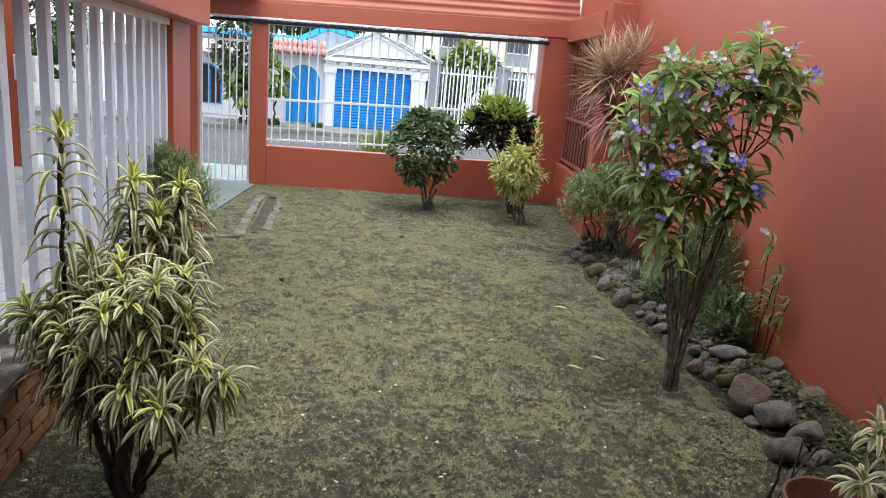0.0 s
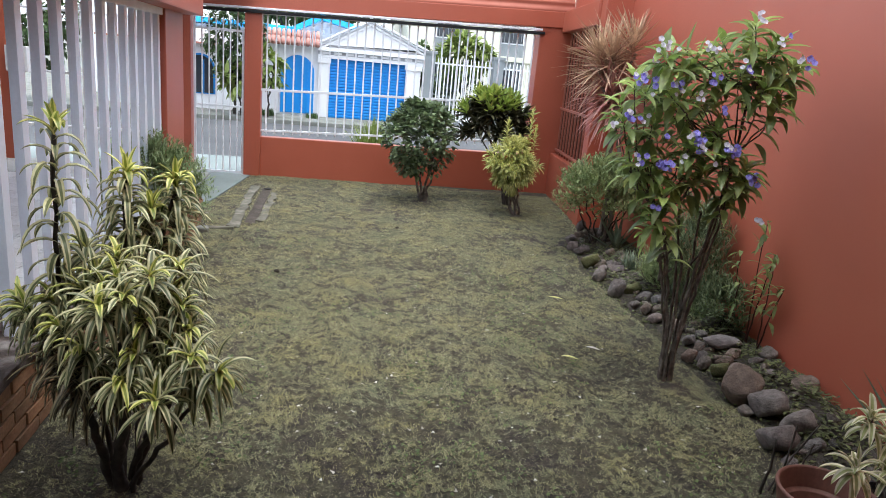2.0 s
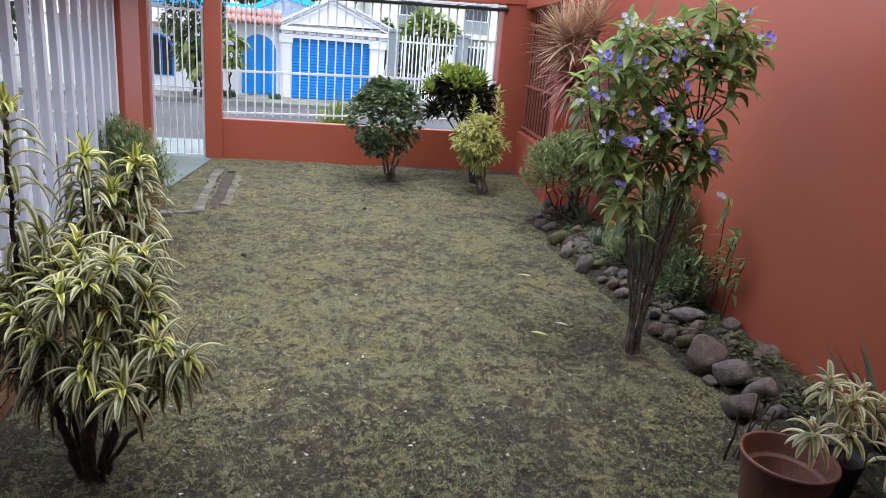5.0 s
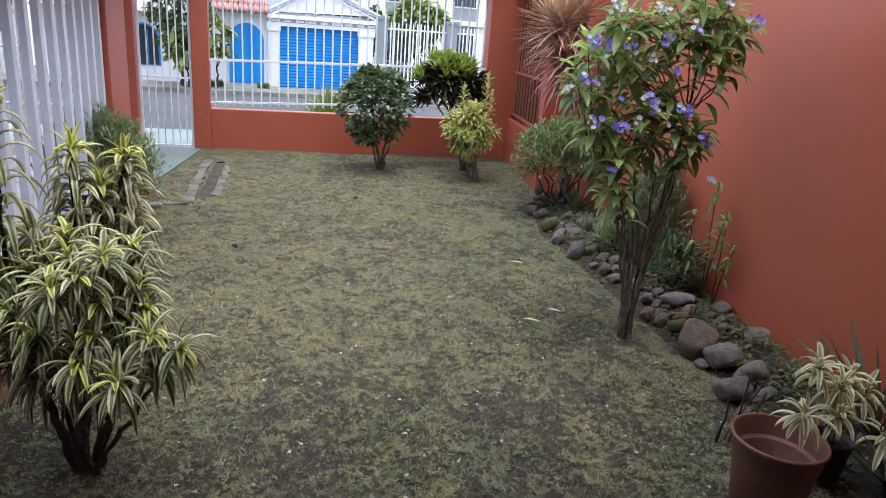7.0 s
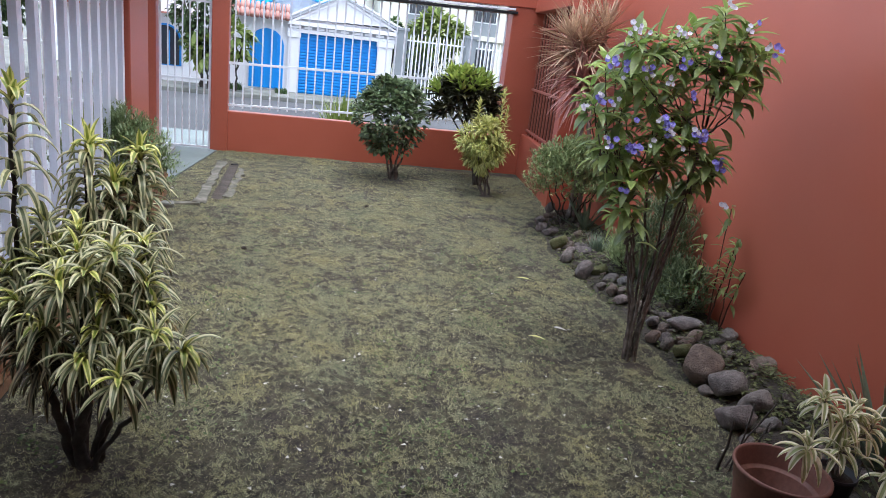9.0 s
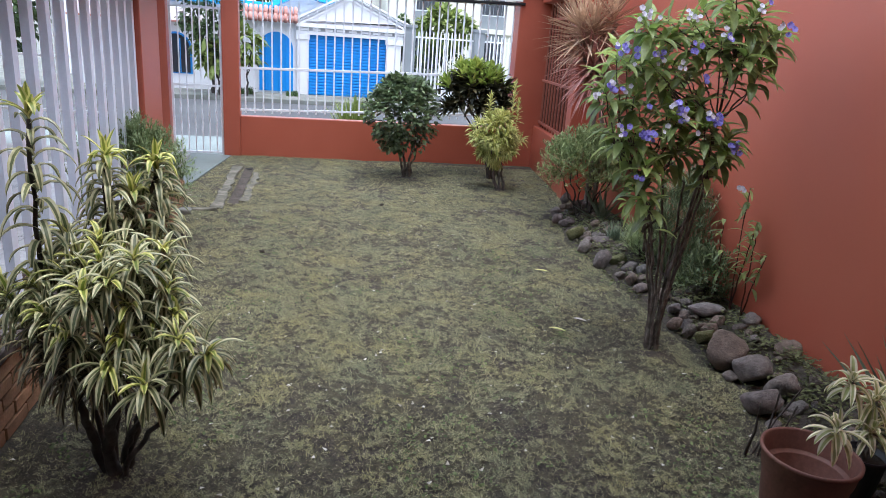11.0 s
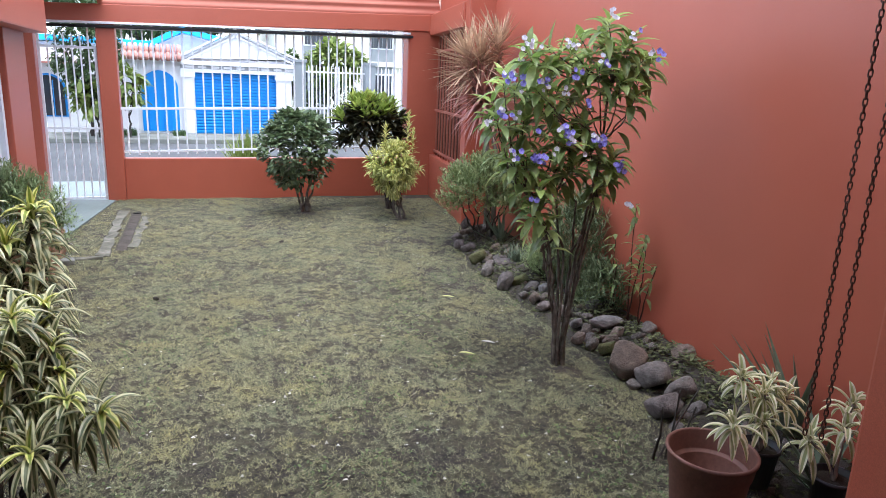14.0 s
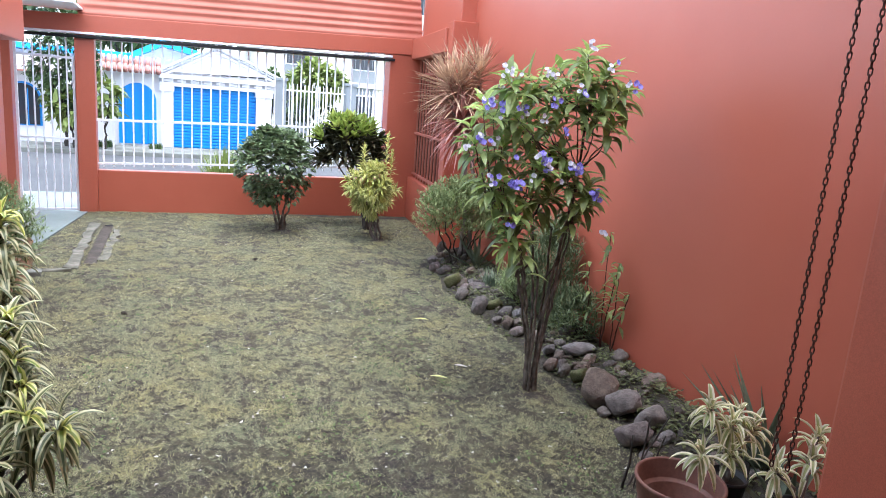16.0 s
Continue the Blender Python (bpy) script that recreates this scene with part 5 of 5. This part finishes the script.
# hanging chains
def ring(bm):
    pts = []
    for k in range(16):
        a = 2 * math.pi * k / 16
        pts.append(Vector((0.0068 * math.cos(a), 0, 0.0085 * math.sin(a) + (0.0068 if math.sin(a) > 0 else -0.0068))))
    rr = []
    for k in range(16):
        d = (pts[(k + 1) % 16] - pts[k - 1]).normalized()
        s = Vector((0, 1, 0))
        u = d.cross(s)
        rr.append([bm.verts.new(pts[k] + (u * math.cos(q * 1.2566) + s * math.sin(q * 1.2566)) * 0.0030) for q in range(5)])
    for k in range(16):
        for q in range(5):
            bm.faces.new((rr[k][q], rr[k][(q + 1) % 5], rr[(k + 1) % 16][(q + 1) % 5], rr[(k + 1) % 16][q]))


bm = bmesh.new()
ring(bm)
bmesh.ops.recalc_face_normals(bm, faces=bm.faces[:])
me_link = None
for x0, x1, y0 in ((1.995, 2.0, 2.10), (2.06, 2.045, 2.06)):
    ch = thing("hanging_chain", "rusty steel chain hanging from the porch roof", "chain", pose(0, 0, 0), "pair of chains")
    for i in range(112):
        z = 3.18 - i * 0.0250
        s = (2.1 - z) / 1.55
        m = pose(x0 + (x1 - x0) * s, y0, z, 0, 0, 90 * (i % 2) + rnd.uniform(-12, 12) + 30)
        if me_link is None:
            o = part("link", bm, M_RUST, ch, smooth=True, m=m)
            me_link = o.data
        else:
            o = new("link", me_link)
            o.matrix_world = m
            o.parent = ch

# ---- street greenery ----
def leafy_tree(name, label, m, trunk_h, crown, n, leaf, mat, r=0.06):
    th = thing(name, label, "tree", m)
    stem("trunk", [(0, 0, -0.1), (0.03, 0, trunk_h * 0.5), (0, 0, trunk_h)], r, r * 0.6, th, M_BARK, 8)
    lv = Leaves()
    cx, cy, cz, rx, ry, rz = crown
    for i in range(7):
        az = i * 0.9
        stem("limb", [(0, 0, trunk_h * 0.85), (cx + 0.4 * rx * math.cos(az), cy + 0.4 * ry * math.sin(az), (trunk_h + cz) / 2), (cx + 0.7 * rx * math.cos(az), cy + 0.7 * ry * math.sin(az), cz + 0.3 * rz)], r * 0.45, 0.01, th, M_BARK, 5)
    for i in range(n):
        d = around(rnd.uniform(0, 6.28), math.asin(rnd.uniform(-1, 1)))
        rr = rnd.uniform(0.3, 1) ** 0.5 * (1 + 0.35 * noise.noise(d * 2.5))
        p = Vector((cx + d.x * rx * rr, cy + d.y * ry * rr, cz + d.z * rz * rr))
        for k in range(4):
            lv.leaf(p, d + Vector((rnd.uniform(-1, 1), rnd.uniform(-1, 1), rnd.uniform(-0.8, 0.6))), leaf * rnd.uniform(0.6, 1.2), leaf * 0.45, 0.7, shape=OVAL)
    lv.make("crown", mat, th)


leafy_tree("street_tree", "dark green street tree across the road", FRONT @ pose(-3.72, 9.3, 0), 0.9, (0.0, 0, 2.1, 0.75, 0.7, 1.25), 900, 0.15, M_TREE)
leafy_tree("young_lime_tree", "young lime-green broad-leaved tree on the far pavement", FRONT @ pose(-3.55, 8.95, 0), 0.5, (0.0, 0, 0.95, 0.5, 0.35, 0.4), 90, 0.3, M_LIMETREE, 0.03)
leafy_tree("young_lime_tree", "young lime-green broad-leaved tree beside the arched door", FRONT @ pose(-2.85, 9.0, 0), 0.6, (0.0, 0, 1.25, 0.4, 0.3, 0.55), 80, 0.3, M_LIMETREE, 0.03)
leafy_tree("garden_tree", "yellow-green tree behind the white street fence", FRONT @ pose(3.1, 13.0, 0), 1.0, (0.0, 0, 2.1, 0.95, 0.8, 0.62), 260, 0.34, M_LIMETREE)
leafy_tree("garden_tree", "dark green tree behind the grey fence post", FRONT @ pose(1.7, 13.5, 0), 0.9, (0.0, 0, 1.9, 0.38, 0.5, 0.55), 200, 0.16, M_TREE)
leafy_tree("garden_tree", "dark green tree behind the blue-roofed house", FRONT @ pose(-3.0, 22.0, 0), 2.0, (0, 0, 4.3, 5.0, 2.0, 1.3), 900, 0.4, M_TREE, 0.15)
leafy_tree("garden_tree", "dark green tree seen through the carport", FRONT @ pose(-8.5, 9.2, 0), 1.0, (0.0, 0, 2.2, 1.2, 0.8, 1.3), 700, 0.2, M_TREE)


def clump(x, y, h, n, mat, label):
    th = thing("grass_clump", label, "plant", FRONT @ pose(x, y, -0.02))
    lv = Leaves()
    for i in range(n):
        az, le = rnd.uniform(0, 6.28), rnd.uniform(0, 0.5)
        lv.leaf((rnd.uniform(-0.16, 0.16), rnd.uniform(-0.15, 0.15), 0), (math.cos(az) * le, math.sin(az) * le, 1), h * rnd.uniform(0.6, 1.1), 0.03, 0.9, shape=(0.8, 1, 0.6, 0.0))
    lv.make("foliage", mat, th)


leafy_tree("hedge", "dark shrubbery behind the white street fence", FRONT @ pose(2.7, 11.7, 0), 0.4, (0, 0, 0.85, 1.1, 0.4, 0.85), 600, 0.14, M_TREE, 0.04)
clump(-0.52, 1.5, 0.85, 340, M_LIMETREE, "tall yellow-green grass clump outside the garden wall")
clump(-2.9, 9.6, 0.25, 160, M_TREE, "low green verge plants across the street")
clump(-1.7, 9.7, 0.2, 160, M_TREE, "low green verge plants across the street")

# ---- pieces of walls and floors ----
# bricks of the low planter wall
bm = bmesh.new()
box(bm, -0.105, 0.105, -0.02, 0.02, -0.029, 0.029, 0.005)
me_brick = None
for row in range(5):
    for i in range(26):
        y = 0.16 + i * 0.222 + (0.111 if row % 2 else 0)
        if y > 5.42:
            continue
        m = BRICKS @ pose(0.004 + rnd.uniform(-0.003, 0.003), y, 0.035 + row * 0.068, rnd.uniform(-1, 1), 0, 90)
        if me_brick is None:
            o = part("brick", bm, M_BRICK, core)
            me_brick = o.data
        else:
            o = new("brick", me_brick)
            o.parent = core
        o.matrix_parent_inverse = core.matrix_world.inverted()
        o.matrix_basis = m
# end face and far crown bricks
for row in range(5):
    o = new("brick", me_brick)
    o.parent = core
    o.matrix_parent_inverse = core.matrix_world.inverted()
    o.matrix_basis = BRICKS @ pose(-0.11, 5.536, 0.035 + row * 0.068)
for i in range(10):
    o = new("brick", me_brick)
    o.parent = core
    o.matrix_parent_inverse = core.matrix_world.inverted()
    o.matrix_basis = BRICKS @ pose(-0.05, 3.50 + i * 0.215, 0.352, 90, 0, 90)

# floor tiles of the carport
bm = bmesh.new()
box(bm, -0.163, 0.163, -0.163, 0.163, 0.0, 0.008, 0.002)
me_tile = None
count = 0
for j in range(26):
    for i in range(16):
        y = 1.4 + j * 0.332
        x = fence_x(y) - 0.36 - i * 0.332
        if x < -6.8 or y > 9.2 or count >= 298:
            continue
        count += 1
        if me_tile is None:
            o = part("tile", bm, M_TILE, floor_c, m=pose(x, y, 0.06))
            me_tile = o.data
        else:
            o = new("tile", me_tile)
            o.matrix_world = pose(x, y, 0.06)
            o.parent = floor_c

# turf: short cut blades and dry clippings lying on the lawn
def lattice(x, y, seed):
    """Smooth noise of about -1 to 1 at many places at once."""
    grid = np.random.default_rng(seed).uniform(-1, 1, (256, 256))
    i, j = np.floor(x).astype(int), np.floor(y).astype(int)
    u, v = x - i, y - j
    u, v = u * u * (3 - 2 * u), v * v * (3 - 2 * v)
    a, b = grid[i % 256, j % 256], grid[(i + 1) % 256, j % 256]
    c, e = grid[i % 256, (j + 1) % 256], grid[(i + 1) % 256, (j + 1) % 256]
    return (a * (1 - u) + b * u) * (1 - v) + (c * (1 - u) + e * u) * v


def cover(x, y):
    """How thickly the turf grows at a place: bare trampled soil below 0."""
    big = 0.20 * lattice(x * 0.8, y * 0.8, 1) + 0.32 * lattice(x * 2.4, y * 2.4, 2)
    small = 0.48 * lattice(x * 9, y * 9, 3) + 0.62 * lattice(x * 24, y * 24, 4) + 0.8 * lattice(x * 60, y * 60, 5)
    near = np.clip((3.1 - y) / 1.2, 0, 1) * (0.10 + 0.30 * np.clip((x - 0.2) / 1.2, 0, 1))
    left = 0.5 * np.clip((-1.0 - x) / 0.5, 0, 1) * np.clip((3.4 - y) / 1.0, 0, 1)
    return 0.14 + big + small - near - left


def turf(name, n, mat, label, l0, l1, w, lift, keep, seed):
    rng = np.random.default_rng(seed)
    y = 1.7 + 8.1 * rng.random(n) ** 1.35
    x = rng.uniform(-2.28, 2.1, n)
    edge = np.clip(2.02 - 0.13 * (y - 3.2), 1.70, 2.02) + 0.5 * np.clip((y - 7.05) / 0.5, 0, 1)
    ok = (x > -1.58 - 0.15 * (y - 2.5) + 0.05) | (y > 6.8)
    ok &= x < edge - 0.02 + 0.10 * lattice(x * 2, y * 2, 8)
    ok &= (np.abs(x + 1.745 + 0.122 * (y - 7.75)) > 0.06) | (y < 6.85) | (y > 8.7)
    ok &= rng.random(n) < keep(cover(x, y))
    x, y = x[ok], y[ok]
    k = len(x)
    az, ln = rng.uniform(0, 6.283, k), rng.uniform(l0, l1, k)
    c, q = np.cos(az), np.sin(az)
    z = np.array([0.012 * noise.noise(Vector((a * 1.3, b * 1.3, 0))) for a, b in zip(x, y)]) + 0.004 + rng.uniform(0, 0.007, k)
    up = rng.uniform(0.05, 1.0, k) * lift
    co = np.stack([np.stack([x - q * w, y + c * w, z], 1), np.stack([x + q * w, y - c * w, z], 1), np.stack([x + c * ln, y + q * ln, z + up * ln], 1)], 1).reshape(-1, 3)
    me = bpy.data.meshes.new(name)
    me.vertices.add(3 * k)
    me.vertices.foreach_set("co", co.ravel().astype(np.float32))
    me.loops.add(3 * k)
    me.loops.foreach_set("vertex_index", np.arange(3 * k, dtype=np.int32))
    me.polygons.add(k)
    me.polygons.foreach_set("loop_start", np.arange(0, 3 * k, 3, dtype=np.int32))
    me.update(calc_edges=True)
    me.materials.append(mat)
    tagged(new(name, me), label, "grass", kind="stuff")


turf("turf_blades", 1300000, M_BLADE, "short trampled green grass blades", 0.006, 0.018, 0.0019, 0.9, lambda g: np.clip(0.36 + g * 0.9, 0.06, 1), 11)
turf("dry_clippings", 560000, M_STRAW, "dry straw-coloured grass clippings on the lawn", 0.005, 0.016, 0.0014, 0.5, lambda g: np.clip(0.24 + g * 0.9, 0.03, 1), 12)
turf("thatch", 620000, M_THATCH, "dull brown trampled bits of grass and soil crumbs", 0.004, 0.015, 0.0018, 0.25, lambda g: 0 * g + 0.62, 14)
turf("petal_litter", 620, M_CHIP, "pale fallen petals and bits scattered on the lawn", 0.010, 0.028, 0.009, 0.3, lambda g: 0 * g + 1, 13)

# small round-leaved weeds, thickest in the lawn's near part
vs, fs = [], []
while len(fs) < 4200:
    y = 1.7 + 5.0 * rnd.random() ** 1.6
    x = rnd.uniform(-1.9, 2.25)
    if x < fence_x(y) + 0.05 or noise.noise(Vector((x * 1.7, y * 1.7, 20))) + 0.7 * noise.noise(Vector((x * 7, y * 7, 21))) < 0.22:
        continue
    az, r = rnd.uniform(0, 6.28), rnd.uniform(0.005, 0.011)
    c, s = math.cos(az) * r, math.sin(az) * r
    z = 0.012 * noise.noise(Vector((x * 1.3, y * 1.3, 0))) + 0.10 * max(0, min(1, (x - bed_edge(y)) / 0.3)) + rnd.uniform(0.008, 0.026)
    t1, t2 = rnd.uniform(-0.5, 0.5) * r, rnd.uniform(-0.5, 0.5) * r
    i = len(vs)
    vs += [(x + c, y + s, z + t1), (x - s * 0.8, y + c * 0.8, z + t2), (x - c, y - s, z - t1), (x + s * 0.8, y - c * 0.8, z - t2)]
    fs.append((i, i + 1, i + 2, i + 3))
me = bpy.data.meshes.new("lawn_weeds")
me.from_pydata(vs, [], fs)
me.materials.append(M_CLOVER)
tagged(new("lawn_weeds", me), "small green round-leaved weeds in the lawn and bed", "weeds", kind="stuff")

# low leafy weeds on the planting bed
vs, fs = [], []
while len(fs) < 3000:
    y = rnd.uniform(2.6, 7.2)
    x = rnd.uniform(bed_edge(y) + 0.06, wall_at(y) - 0.03)
    if noise.noise(Vector((x * 3.5, y * 3.5, 30))) + 0.5 * noise.noise(Vector((x * 11, y * 11, 31))) < -0.02:
        continue
    az, ln, rise = rnd.uniform(0, 6.28), rnd.uniform(0.016, 0.042), rnd.uniform(-0.3, 0.8)
    c, q = math.cos(az) * ln, math.sin(az) * ln
    z = bed_z(x, y) + rnd.uniform(0.01, 0.07)
    n0 = len(vs)
    vs += [(x, y, z), (x + c * 0.5 - q * 0.3, y + q * 0.5 + c * 0.3, z + rise * ln * 0.6), (x + c, y + q, z + rise * ln * 0.7), (x + c * 0.5 + q * 0.3, y + q * 0.5 - c * 0.3, z + rise * ln * 0.5)]
    fs.append((n0, n0 + 1, n0 + 2, n0 + 3))
me = bpy.data.meshes.new("bed_weeds")
me.from_pydata(vs, [], fs)
me.materials.append(M_BEDWEED)
tagged(new("bed_weeds", me), "low green weeds covering the soil of the planting bed", "weeds", kind="stuff")

# fallen leaves
for x, y, ln, mt, lab in ((1.22, 4.12, 0.10, M_CHIP, "curled pale dead leaf lying on the lawn"), (1.02, 3.95, 0.12, M_YELLOW, "yellow fallen leaf lying on the lawn"), (1.15, 5.1, 0.12, M_YELLOW, "yellow fallen leaf lying on the lawn")):
    lv = Leaves()
    lv.leaf((0, 0, 0.015), (rnd.uniform(0.5, 1), rnd.uniform(-0.6, 0.1), 0.03), ln, 0.026, 0.12, shape=OVAL, fold=0.3)
    th = lv.make("fallen_leaf", mt, None)
    th.matrix_world = pose(x, y, 0.012)
    tagged(th, lab, "leaf")

# leaf litter on the planting bed
vs, fs = [], []
for i in range(5000):
    y = rnd.uniform(1.9, 7.6)
    x = rnd.uniform(bed_edge(y) - 0.05, wall_at(y) - 0.02)
    az, ln = rnd.uniform(0, 6.28), rnd.uniform(0.012, 0.045)
    c, q = math.cos(az) * ln, math.sin(az) * ln
    z = bed_z(x, y) + rnd.uniform(0.006, 0.02)
    n0 = len(vs)
    vs += [(x, y, z), (x + c * 0.5 - q * 0.25, y + q * 0.5 + c * 0.25, z + rnd.uniform(0, 0.012)), (x + c, y + q, z + rnd.uniform(-0.003, 0.012)), (x + c * 0.5 + q * 0.25, y + q * 0.5 - c * 0.25, z + rnd.uniform(0, 0.012))]
    fs.append((n0, n0 + 1, n0 + 2, n0 + 3))
me = bpy.data.meshes.new("leaf_litter")
me.from_pydata(vs, [], fs)
me.materials.append(M_LITTER)
tagged(new("leaf_litter", me), "small dead and green leaves littering the planting bed", "leaf litter", kind="stuff")
